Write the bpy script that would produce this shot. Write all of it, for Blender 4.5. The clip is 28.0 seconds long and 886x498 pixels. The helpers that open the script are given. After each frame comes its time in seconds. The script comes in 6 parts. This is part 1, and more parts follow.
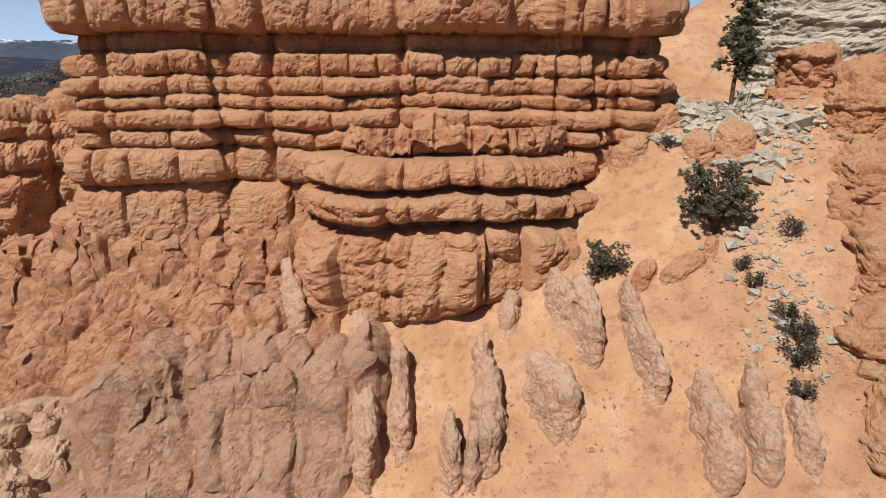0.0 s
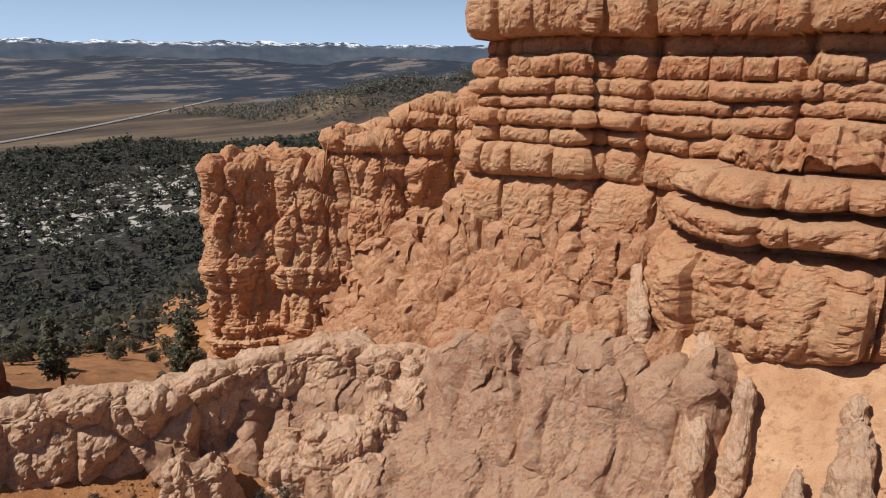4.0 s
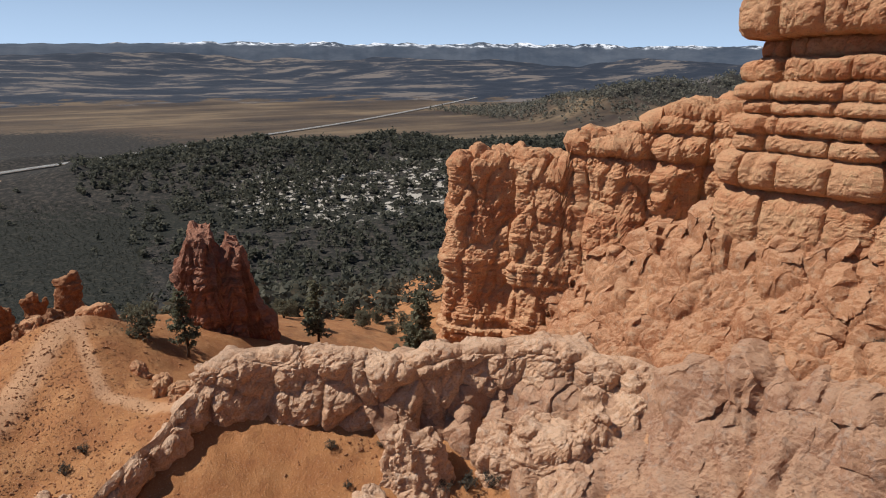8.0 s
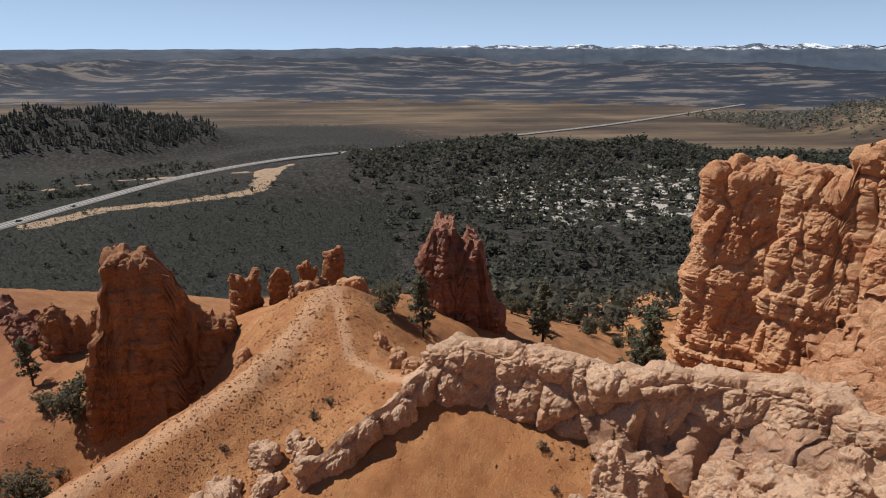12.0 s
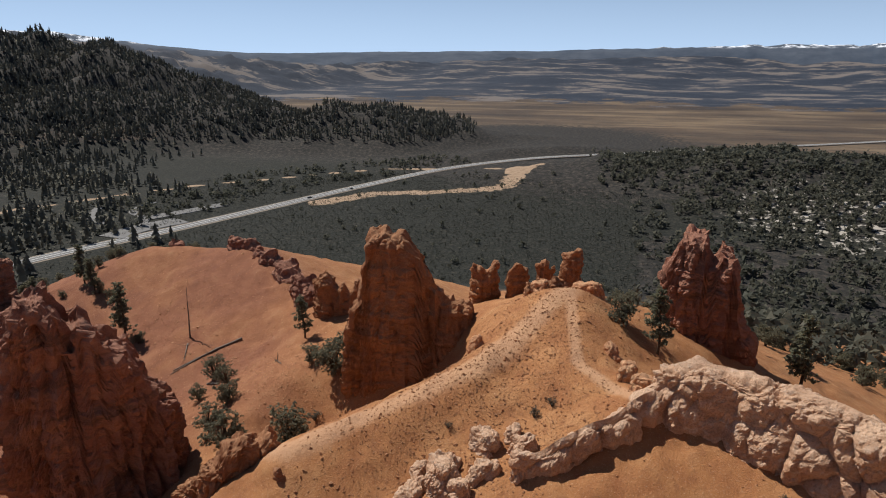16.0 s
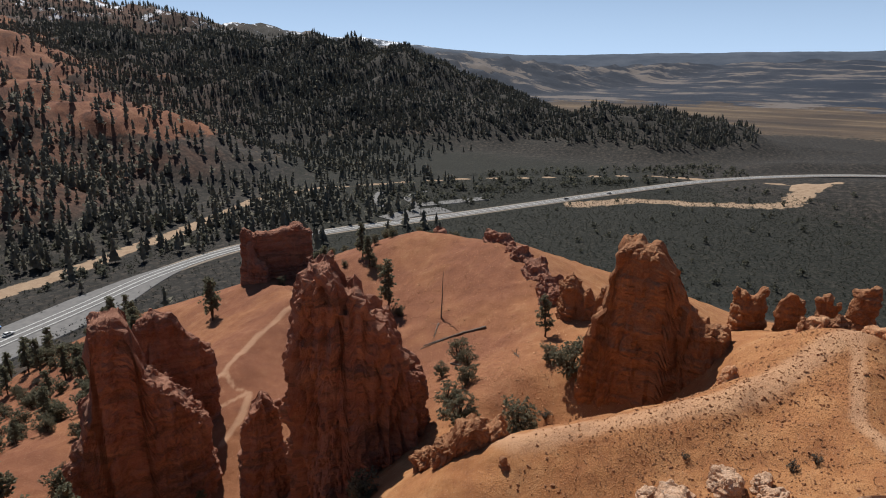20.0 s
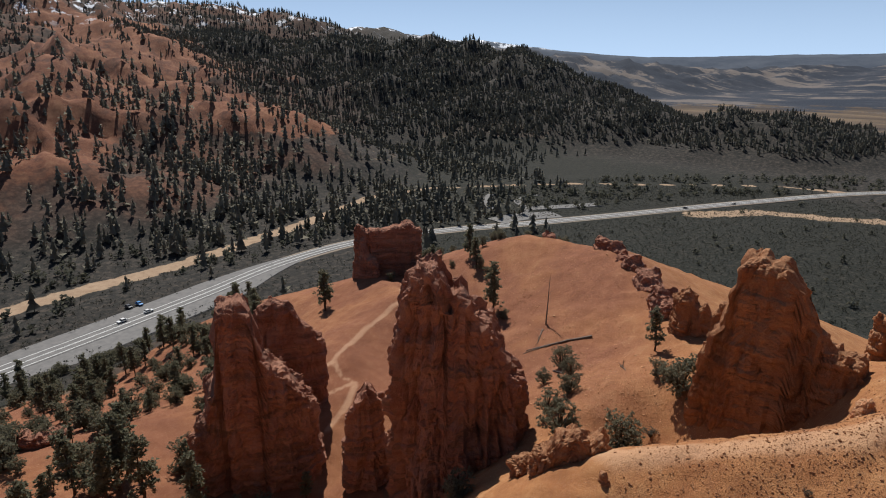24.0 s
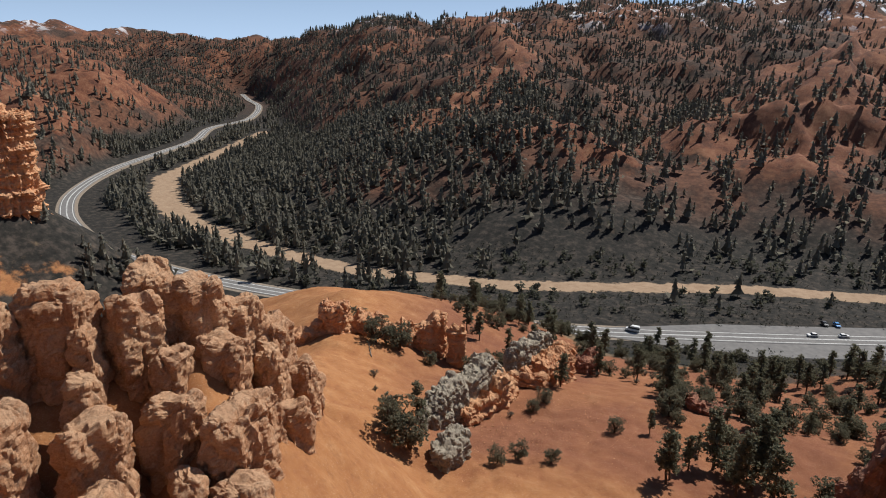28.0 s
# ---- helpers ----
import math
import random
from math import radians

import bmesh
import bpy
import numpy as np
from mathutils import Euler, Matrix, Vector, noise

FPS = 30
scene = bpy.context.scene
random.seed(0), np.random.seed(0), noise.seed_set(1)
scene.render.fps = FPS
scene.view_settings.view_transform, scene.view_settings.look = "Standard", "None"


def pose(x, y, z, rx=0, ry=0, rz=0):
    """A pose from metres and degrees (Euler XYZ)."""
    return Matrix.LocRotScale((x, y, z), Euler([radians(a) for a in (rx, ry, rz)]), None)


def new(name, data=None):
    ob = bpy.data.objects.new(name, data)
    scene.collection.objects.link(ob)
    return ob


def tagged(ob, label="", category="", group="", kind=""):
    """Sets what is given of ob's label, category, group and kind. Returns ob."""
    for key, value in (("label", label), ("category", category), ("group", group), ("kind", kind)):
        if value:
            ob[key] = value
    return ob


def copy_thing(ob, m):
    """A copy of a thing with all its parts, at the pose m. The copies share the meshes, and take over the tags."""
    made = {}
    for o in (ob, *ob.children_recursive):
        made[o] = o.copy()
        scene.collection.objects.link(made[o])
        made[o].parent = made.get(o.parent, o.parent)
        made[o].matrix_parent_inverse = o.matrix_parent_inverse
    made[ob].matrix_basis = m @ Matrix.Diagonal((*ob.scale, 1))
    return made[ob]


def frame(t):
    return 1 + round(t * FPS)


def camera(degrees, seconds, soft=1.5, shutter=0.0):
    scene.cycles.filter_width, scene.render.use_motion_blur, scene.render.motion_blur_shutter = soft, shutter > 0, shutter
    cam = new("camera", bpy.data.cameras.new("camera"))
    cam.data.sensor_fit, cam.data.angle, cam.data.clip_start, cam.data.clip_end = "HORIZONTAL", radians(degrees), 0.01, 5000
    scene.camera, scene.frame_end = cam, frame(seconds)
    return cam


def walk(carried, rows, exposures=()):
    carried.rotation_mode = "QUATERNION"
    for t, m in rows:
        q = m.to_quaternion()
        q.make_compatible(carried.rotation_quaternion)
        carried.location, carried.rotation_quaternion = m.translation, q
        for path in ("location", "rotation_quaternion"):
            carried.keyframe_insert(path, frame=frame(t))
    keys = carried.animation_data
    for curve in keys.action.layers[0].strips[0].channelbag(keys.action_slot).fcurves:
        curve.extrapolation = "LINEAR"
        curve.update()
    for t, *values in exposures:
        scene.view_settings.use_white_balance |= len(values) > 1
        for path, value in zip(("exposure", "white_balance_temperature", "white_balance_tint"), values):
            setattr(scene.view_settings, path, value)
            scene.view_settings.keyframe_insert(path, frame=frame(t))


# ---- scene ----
cam = camera(71.0, 28.0, soft=1.0)
PATH = [
    (0.0, 73.04, -0.26, 0.00),
    (0.5, 73.03, -0.23, 4.65),
    (1.0, 73.05, -0.20, 9.11),
    (1.5, 73.07, -0.16, 13.67),
    (2.0, 73.08, -0.24, 18.34),
    (2.5, 73.07, -0.30, 22.76),
    (3.0, 73.07, -0.31, 27.24),
    (3.5, 73.09, -0.34, 30.18),
    (5.5, 73.08, -0.49, 43.07),
    (6.0, 73.09, -0.56, 45.88),
    (6.5, 73.09, -0.54, 48.35),
    (7.0, 73.08, -0.51, 50.70),
    (7.5, 73.05, -0.51, 52.94),
    (8.0, 73.06, -0.51, 55.29),
    (8.5, 73.06, -0.50, 57.67),
    (9.0, 73.06, -0.57, 60.68),
    (9.5, 73.08, -0.54, 64.84),
    (10.0, 73.10, -0.54, 68.35),
    (10.5, 73.11, -0.55, 71.07),
    (11.0, 73.11, -0.51, 73.12),
    (11.5, 73.10, -0.51, 75.46),
    (13.5, 73.07, -0.41, 84.09),
    (14.0, 73.04, -0.35, 87.22),
    (14.5, 73.04, -0.34, 90.82),
    (15.0, 73.01, -0.39, 94.22),
    (15.5, 73.01, -0.42, 97.54),
    (16.0, 73.00, -0.43, 100.41),
    (16.5, 72.99, -0.50, 103.78),
    (17.0, 73.01, -0.45, 106.79),
    (17.5, 73.03, -0.38, 108.91),
    (18.0, 73.06, -0.35, 112.39),
    (18.5, 73.04, -0.40, 116.37),
    (19.0, 73.03, -0.45, 118.85),
    (19.5, 73.01, -0.40, 120.81),
    (20.0, 73.00, -0.34, 124.20),
    (20.5, 73.04, -0.37, 127.59),
    (21.0, 73.06, -0.37, 130.00),
    (21.5, 73.06, -0.36, 131.15),
    (23.5, 73.14, -0.24, 132.37),
    (24.0, 73.17, -0.19, 134.49),
    (24.5, 73.19, -0.20, 137.71),
    (25.0, 73.19, -0.20, 140.83),
    (25.5, 73.18, -0.21, 146.60),
    (26.0, 73.20, -0.32, 155.31),
    (26.5, 73.21, -0.42, 165.89),
    (27.0, 73.17, -0.48, 177.19),
    (27.5, 73.06, -0.76, 187.12),
    (28.0, 73.04, -0.76, 196.91),
]
walk(cam, [(r[0], pose(0, 0, 110, *r[1:])) for r in PATH])

# ---- light ----
SUN_AZ, SUN_EL = 147.0, 50.0        # degrees: anticlockwise from +y, above the horizon
world = bpy.data.worlds.new("sky")
scene.world = world
world.use_nodes = True
wn = world.node_tree.nodes
sky = wn.new("ShaderNodeTexSky")
sky.sky_type = "NISHITA"
sky.sun_disc = False
sky.sun_elevation = radians(SUN_EL)
sky.sun_rotation = radians(-SUN_AZ)
sky.altitude = 2200
sky.air_density, sky.dust_density, sky.ozone_density = 1.0, 0.3, 1.6
sky_dir = wn.new("ShaderNodeTexCoord")
sky_lift = wn.new("ShaderNodeVectorMath")
sky_lift.operation = "MULTIPLY_ADD"
sky_lift.inputs[1].default_value, sky_lift.inputs[2].default_value = (1, 1, 0.8), (0, 0, 0.16)
world.node_tree.links.new(sky_dir.outputs["Generated"], sky_lift.inputs[0])
world.node_tree.links.new(sky_lift.outputs["Vector"], sky.inputs["Vector"])
sky_split = wn.new("ShaderNodeSeparateXYZ")
world.node_tree.links.new(sky_dir.outputs["Generated"], sky_split.inputs[0])
sky_low = wn.new("ShaderNodeMapRange")          # pale air towards the horizon
for key, x in (("From Min", 0.0), ("From Max", 0.22), ("To Min", 0.75), ("To Max", 0.0)):
    sky_low.inputs[key].default_value = x
world.node_tree.links.new(sky_split.outputs["Z"], sky_low.inputs["Value"])
sky_mix = wn.new("ShaderNodeMix")
sky_mix.data_type = "RGBA"
world.node_tree.links.new(sky_low.outputs["Result"], sky_mix.inputs[0])
world.node_tree.links.new(sky.outputs["Color"], sky_mix.inputs[6])
sky_mix.inputs[7].default_value = (8.4, 11.2, 15.0, 1)
world.node_tree.links.new(sky_mix.outputs[2], wn["Background"].inputs["Color"])
wn["Background"].inputs["Strength"].default_value = 0.066
sun = new("sun", bpy.data.lights.new("sun", "SUN"))
sun.data.energy, sun.data.angle, sun.data.color = 4.7, radians(0.55), (1.0, 0.965, 0.91)
sun.matrix_world = pose(0, 0, 300, 90 - SUN_EL, 0, SUN_AZ + 180)
scene.view_settings.exposure = 0.15


# ---- materials ----
class Mat:
    """A node material with a few short ways to add nodes."""

    def __init__(self, name, rough=0.9):
        self.m = bpy.data.materials.new(name)
        self.m.use_nodes = True
        self.t = self.m.node_tree
        self.bsdf = self.t.nodes["Principled BSDF"]
        self.bsdf.inputs["Roughness"].default_value = rough
        self.bsdf.inputs["Specular IOR Level"].default_value = 0.2
        self.coord = self.t.nodes.new("ShaderNodeNewGeometry").outputs["Position"]

    def link(self, a, b):
        self.t.links.new(a, b)

    def value(self, socket, v):
        if isinstance(v, (int, float)):
            socket.default_value = v
        elif isinstance(v, tuple):
            socket.default_value = (*v, 1) if len(socket.default_value) == 4 else v
        else:
            self.link(v, socket)

    def noise(self, scale, detail=5, rough=0.55, squash=None, distort=0.0):
        n = self.t.nodes.new("ShaderNodeTexNoise")
        n.inputs["Scale"].default_value = scale
        n.inputs["Detail"].default_value = detail
        n.inputs["Roughness"].default_value = rough
        n.inputs["Distortion"].default_value = distort
        src = self.coord
        if squash:
            src = self.vec("MULTIPLY", self.coord, squash)
        self.link(src, n.inputs["Vector"])
        return n.outputs["Fac"]

    def voronoi(self, scale, squash=None, feature="F1"):
        n = self.t.nodes.new("ShaderNodeTexVoronoi")
        n.feature = feature
        n.inputs["Scale"].default_value = scale
        self.link(self.vec("MULTIPLY", self.coord, squash) if squash else self.coord, n.inputs["Vector"])
        return n.outputs["Distance"]

    def vec(self, op, a, b):
        n = self.t.nodes.new("ShaderNodeVectorMath")
        n.operation = op
        self.value(n.inputs[0], a)
        self.value(n.inputs[1], b)
        return n.outputs[0]

    def math(self, op, a, b=0.0, clamp=False):
        n = self.t.nodes.new("ShaderNodeMath")
        n.operation, n.use_clamp = op, clamp
        self.value(n.inputs[0], a)
        self.value(n.inputs[1], b)
        return n.outputs[0]

    def step(self, v, lo, hi, a=0.0, b=1.0):
        n = self.t.nodes.new("ShaderNodeMapRange")
        n.interpolation_type = "SMOOTHSTEP"
        self.link(v, n.inputs["Value"])
        for key, x in (("From Min", lo), ("From Max", hi), ("To Min", a), ("To Max", b)):
            n.inputs[key].default_value = x
        return n.outputs["Result"]

    def ramp(self, v, *stops):
        n = self.t.nodes.new("ShaderNodeValToRGB")
        el = n.color_ramp.elements
        while len(el) < len(stops):
            el.new(0.5)
        for e, (p, c) in zip(el, stops):
            e.position, e.color = p, (*c, 1)
        self.link(v, n.inputs["Fac"])
        return n.outputs["Color"]

    def mix(self, fac, a, b, blend="MIX"):
        n = self.t.nodes.new("ShaderNodeMix")
        n.data_type, n.blend_type = "RGBA", blend
        self.value(n.inputs[0], fac)
        self.value(n.inputs[6], a)
        self.value(n.inputs[7], b)
        return n.outputs[2]

    def attr(self, name):
        n = self.t.nodes.new("ShaderNodeAttribute")
        n.attribute_name = name
        return n.outputs["Fac"]

    def random(self):
        return self.t.nodes.new("ShaderNodeObjectInfo").outputs["Random"]

    def island(self):
        return self.t.nodes.new("ShaderNodeNewGeometry").outputs["Random Per Island"]

    def height(self):
        n = self.t.nodes.new("ShaderNodeSeparateXYZ")
        self.link(self.coord, n.inputs[0])
        return n.outputs["Z"]

    def upness(self):
        n = self.t.nodes.new("ShaderNodeSeparateXYZ")
        self.link(self.t.nodes.new("ShaderNodeNewGeometry").outputs["Normal"], n.inputs[0])
        return n.outputs["Z"]

    def done(self, colour, bump=None, strength=0.5, distance=0.1):
        self.value(self.bsdf.inputs["Base Color"], colour)
        if bump is not None:
            b = self.t.nodes.new("ShaderNodeBump")
            b.inputs["Strength"].default_value = strength
            b.inputs["Distance"].default_value = distance
            self.link(bump, b.inputs["Height"])
            self.link(b.outputs["Normal"], self.bsdf.inputs["Normal"])
        return self.m


def rock_material(name, pale, mid, deep, crust, strata=1.0, stain=0.0):
    """Bedded sandstone: beds by height, blotches, pitted grain, dust on the ledges."""
    m = Mat(name, 0.95)
    beds = m.noise(1.0, 4, 0.6, (0.03, 0.03, 0.55))
    fine = m.noise(1.0, 3, 0.6, (0.15, 0.15, 3.2))
    blotch = m.noise(0.22, 5, 0.6)
    grain = m.noise(5.0, 6, 0.7)
    pits = m.noise(1.6, 7, 0.68)
    v = m.math("ADD", m.math("MULTIPLY", beds, 0.55 * strata), m.math("MULTIPLY", blotch, 0.75 - 0.25 * strata))
    v = m.math("ADD", v, m.math("MULTIPLY", fine, 0.16 * strata))
    col = m.ramp(v, (0.38, deep), (0.56, mid), (0.72, pale))
    col = m.mix(m.step(pits, 0.50, 0.64, 0.0, 0.6), col, crust)
    col = m.mix(m.step(m.noise(0.9, 6, 0.7), 0.42, 0.30, 0.0, 0.55), col, deep)
    if stain:
        dark = m.step(m.noise(1.0, 5, 0.65, (0.11, 0.11, 0.42)), 0.53, 0.62, 0.0, stain)
        col = m.mix(dark, col, (0.12, 0.075, 0.058))
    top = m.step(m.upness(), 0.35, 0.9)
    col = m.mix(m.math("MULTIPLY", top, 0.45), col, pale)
    col = m.mix(m.step(grain, 0.48, 0.36, 0.0, 0.6), col, m.mix(0.6, col, (0.14, 0.06, 0.03)))
    col = m.mix(m.step(grain, 0.54, 0.64, 0.0, 0.5), col, m.mix(0.5, crust, pale))
    speck = m.noise(14.0, 5, 0.75)
    col = m.mix(m.step(speck, 0.44, 0.30, 0.0, 0.45), col, m.mix(0.5, col, (0.10, 0.045, 0.025)))
    col = m.mix(m.step(speck, 0.56, 0.70, 0.0, 0.6), col, crust)
    h = m.math("ADD", m.math("MULTIPLY", pits, 1.0), m.math("ADD", m.math("MULTIPLY", grain, 1.2), m.math("MULTIPLY", speck, 0.9)))
    return m.done(col, h, 0.9, 0.2)


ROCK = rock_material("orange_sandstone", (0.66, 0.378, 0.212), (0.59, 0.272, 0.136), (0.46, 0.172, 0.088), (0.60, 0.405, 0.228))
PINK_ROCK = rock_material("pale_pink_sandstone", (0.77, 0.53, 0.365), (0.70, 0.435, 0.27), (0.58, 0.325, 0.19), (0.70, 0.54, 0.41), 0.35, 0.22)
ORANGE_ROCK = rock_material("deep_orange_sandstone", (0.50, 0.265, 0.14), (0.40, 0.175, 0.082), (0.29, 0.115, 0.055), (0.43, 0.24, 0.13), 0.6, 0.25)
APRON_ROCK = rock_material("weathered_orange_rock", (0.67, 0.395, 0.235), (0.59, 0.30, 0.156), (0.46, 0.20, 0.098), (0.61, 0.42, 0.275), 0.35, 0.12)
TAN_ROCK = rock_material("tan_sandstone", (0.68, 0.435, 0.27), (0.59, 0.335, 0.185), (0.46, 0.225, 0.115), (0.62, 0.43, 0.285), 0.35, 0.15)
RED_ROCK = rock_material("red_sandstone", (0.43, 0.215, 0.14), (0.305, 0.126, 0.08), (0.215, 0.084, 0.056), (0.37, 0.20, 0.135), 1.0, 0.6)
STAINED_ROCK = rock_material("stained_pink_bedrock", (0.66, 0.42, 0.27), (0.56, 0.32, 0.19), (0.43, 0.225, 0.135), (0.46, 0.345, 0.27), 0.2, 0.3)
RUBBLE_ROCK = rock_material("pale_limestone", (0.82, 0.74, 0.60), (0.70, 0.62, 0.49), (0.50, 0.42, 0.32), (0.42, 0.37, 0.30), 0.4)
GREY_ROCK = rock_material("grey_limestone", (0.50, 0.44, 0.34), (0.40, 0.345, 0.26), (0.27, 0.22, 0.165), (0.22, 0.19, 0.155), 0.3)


def ground_material():
    """Dirt, sage flats, dry grass, gravel wash and forest floor, by the kinds of ground stored in the sheet; haze is
    painted into the far hills.
    """
    m = Mat("ground", 0.97)
    big = m.noise(0.02, 5, 0.6)
    mid = m.noise(0.25, 6, 0.65)
    fine = m.noise(2.6, 6, 0.7)
    wide = m.noise(0.0032, 5, 0.6)
    streak = m.noise(1.0, 5, 0.6, (0.011, 0.0016, 0.0))
    dirt = m.ramp(mid, (0.3, (0.45, 0.235, 0.124)), (0.52, (0.56, 0.32, 0.178)), (0.72, (0.65, 0.41, 0.246)))
    redd = m.ramp(mid, (0.3, (0.17, 0.062, 0.033)), (0.55, (0.23, 0.090, 0.047)), (0.75, (0.285, 0.128, 0.068)))
    orange = m.ramp(mid, (0.3, (0.30, 0.120, 0.048)), (0.52, (0.38, 0.170, 0.068)), (0.72, (0.45, 0.23, 0.102)))
    dirt = m.mix(m.attr("sand"), orange, dirt)
    dirt = m.mix(m.math("MULTIPLY", m.attr("red"), m.step(m.noise(0.035, 4, 0.6), 0.42, 0.56, 0.7, 1.0)), dirt, redd)
    dirt = m.mix(m.attr("redfloor"), dirt, m.ramp(m.noise(0.06, 6, 0.65), (0.38, (0.075, 0.030, 0.021)), (0.5, (0.16, 0.060, 0.034)), (0.64, (0.25, 0.118, 0.066))))
    stones = m.step(m.noise(7.0, 4, 0.7), 0.56, 0.68)
    dirt = m.mix(m.math("MULTIPLY", stones, 0.5), dirt, (0.60, 0.41, 0.265))
    dirt = m.mix(m.step(m.noise(5.0, 5, 0.75), 0.44, 0.33, 0.0, 0.4), dirt, (0.22, 0.095, 0.045))
    dirt = m.mix(m.step(m.noise(1.1, 6, 0.75), 0.5, 0.36, 0.0, 0.45), dirt, (0.24, 0.10, 0.048))
    dirt = m.mix(m.step(m.noise(18.0, 3, 0.7), 0.42, 0.32, 0.0, 0.55), dirt, (0.17, 0.07, 0.034))
    plain = m.ramp(m.math("ADD", m.math("MULTIPLY", streak, 0.6), m.math("MULTIPLY", wide, 0.4)),
                   (0.40, (0.050, 0.036, 0.029)), (0.5, (0.098, 0.068, 0.046)), (0.60, (0.19, 0.133, 0.082)))
    plain = m.mix(m.step(m.noise(1.0, 5, 0.7, (0.035, 0.006, 0.0)), 0.48, 0.36, 0.0, 0.6), plain, (0.04, 0.034, 0.030))
    plain = m.mix(m.step(m.noise(0.09, 4, 0.7), 0.45, 0.7, 0.0, 0.35), plain, (0.075, 0.07, 0.055))
    tuft = m.voronoi(0.55)
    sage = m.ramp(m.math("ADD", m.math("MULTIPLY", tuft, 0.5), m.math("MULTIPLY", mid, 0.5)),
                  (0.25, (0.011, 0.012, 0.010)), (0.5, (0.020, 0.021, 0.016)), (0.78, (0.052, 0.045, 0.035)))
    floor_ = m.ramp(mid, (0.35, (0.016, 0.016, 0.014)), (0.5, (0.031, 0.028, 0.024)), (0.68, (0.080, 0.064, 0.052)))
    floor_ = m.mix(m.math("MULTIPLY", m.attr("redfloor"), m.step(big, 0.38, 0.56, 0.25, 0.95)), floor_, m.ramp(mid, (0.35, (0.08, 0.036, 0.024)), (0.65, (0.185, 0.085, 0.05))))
    wash = m.ramp(mid, (0.3, (0.27, 0.18, 0.115)), (0.7, (0.40, 0.285, 0.19)))
    # distant haze painted in as blue-grey; the pale stop is bare clearings
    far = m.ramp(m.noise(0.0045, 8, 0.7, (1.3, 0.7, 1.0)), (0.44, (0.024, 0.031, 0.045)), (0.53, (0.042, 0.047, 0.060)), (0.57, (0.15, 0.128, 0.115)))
    edge = m.math("MULTIPLY", m.math("SUBTRACT", m.noise(0.11, 5, 0.65), 0.5), 1.1)

    def cut(name, lo=0.4, hi=0.6, blur=1.0):
        return m.step(m.math("ADD", m.attr(name), m.math("MULTIPLY", edge, blur)), lo, hi)

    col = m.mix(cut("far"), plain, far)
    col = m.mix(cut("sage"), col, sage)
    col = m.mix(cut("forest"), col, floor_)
    col = m.mix(cut("dirt"), col, dirt)
    col = m.mix(m.math("MULTIPLY", cut("chalk"), m.step(m.noise(0.12, 4, 0.6), 0.5, 0.58)), col, (0.40, 0.36, 0.31))
    col = m.mix(cut("wash", 0.44, 0.56, 0.9), col, wash)
    col = m.mix(m.math("MULTIPLY", cut("path", 0.3, 0.9, 0.9), 0.42), col, (0.62, 0.40, 0.25))
    snow = m.math("MULTIPLY", m.attr("snow"), m.step(m.noise(0.022, 6, 0.7, (1.0, 1.0, 0.35)), 0.56, 0.62))
    col = m.mix(snow, col, (0.78, 0.80, 0.84))
    h = m.math("ADD", m.math("MULTIPLY", fine, 0.3), m.math("MULTIPLY", mid, 1.0))
    h = m.math("ADD", h, m.math("MULTIPLY", m.noise(7.0, 5, 0.75), 0.35))
    return m.done(col, h, 0.9, 0.4)


def leaf_material(name, dark, light, warm):
    m = Mat(name, 0.75)
    v = m.math("ADD", m.math("MULTIPLY", m.island(), 0.5), m.math("MULTIPLY", m.noise(0.5, 4, 0.6), 0.5))
    col = m.ramp(v, (0.2, dark), (0.55, light), (0.85, warm))
    col = m.mix(m.math("MULTIPLY", m.random(), 0.35), col, dark)
    thin = m.t.nodes.new("ShaderNodeBsdfTranslucent")
    m.value(thin.inputs["Color"], col)
    both = m.t.nodes.new("ShaderNodeMixShader")
    both.inputs[0].default_value = 0.5
    m.link(m.bsdf.outputs[0], both.inputs[1])
    m.link(thin.outputs[0], both.inputs[2])
    m.link(both.outputs[0], m.t.nodes["Material Output"].inputs["Surface"])
    return m.done(col)


JUNIPER = leaf_material("juniper_foliage", (0.065, 0.067, 0.052), (0.118, 0.117, 0.088), (0.185, 0.168, 0.12))
NEAR_JUNIPER = leaf_material("juniper_sprays", (0.125, 0.12, 0.082), (0.21, 0.197, 0.13), (0.29, 0.262, 0.172))
NEAR_PINE = leaf_material("pine_sprays", (0.115, 0.116, 0.078), (0.19, 0.186, 0.12), (0.265, 0.243, 0.155))
PINE = leaf_material("pine_needles", (0.135, 0.13, 0.106), (0.215, 0.203, 0.16), (0.30, 0.268, 0.203))
SAGE = leaf_material("sagebrush", (0.028, 0.030, 0.023), (0.043, 0.045, 0.034), (0.066, 0.064, 0.049))
SCRUB = leaf_material("grey_scrub", (0.075, 0.07, 0.055), (0.13, 0.12, 0.095), (0.19, 0.165, 0.125))


def plain_material(name, a, b, scale, rough=0.9, bump=0.4, metal=0.0, distance=0.03):
    m = Mat(name, rough)
    m.bsdf.inputs["Metallic"].default_value = metal
    n = m.noise(scale, 5, 0.65)
    return m.done(m.ramp(n, (0.35, a), (0.65, b)), n, bump, distance)


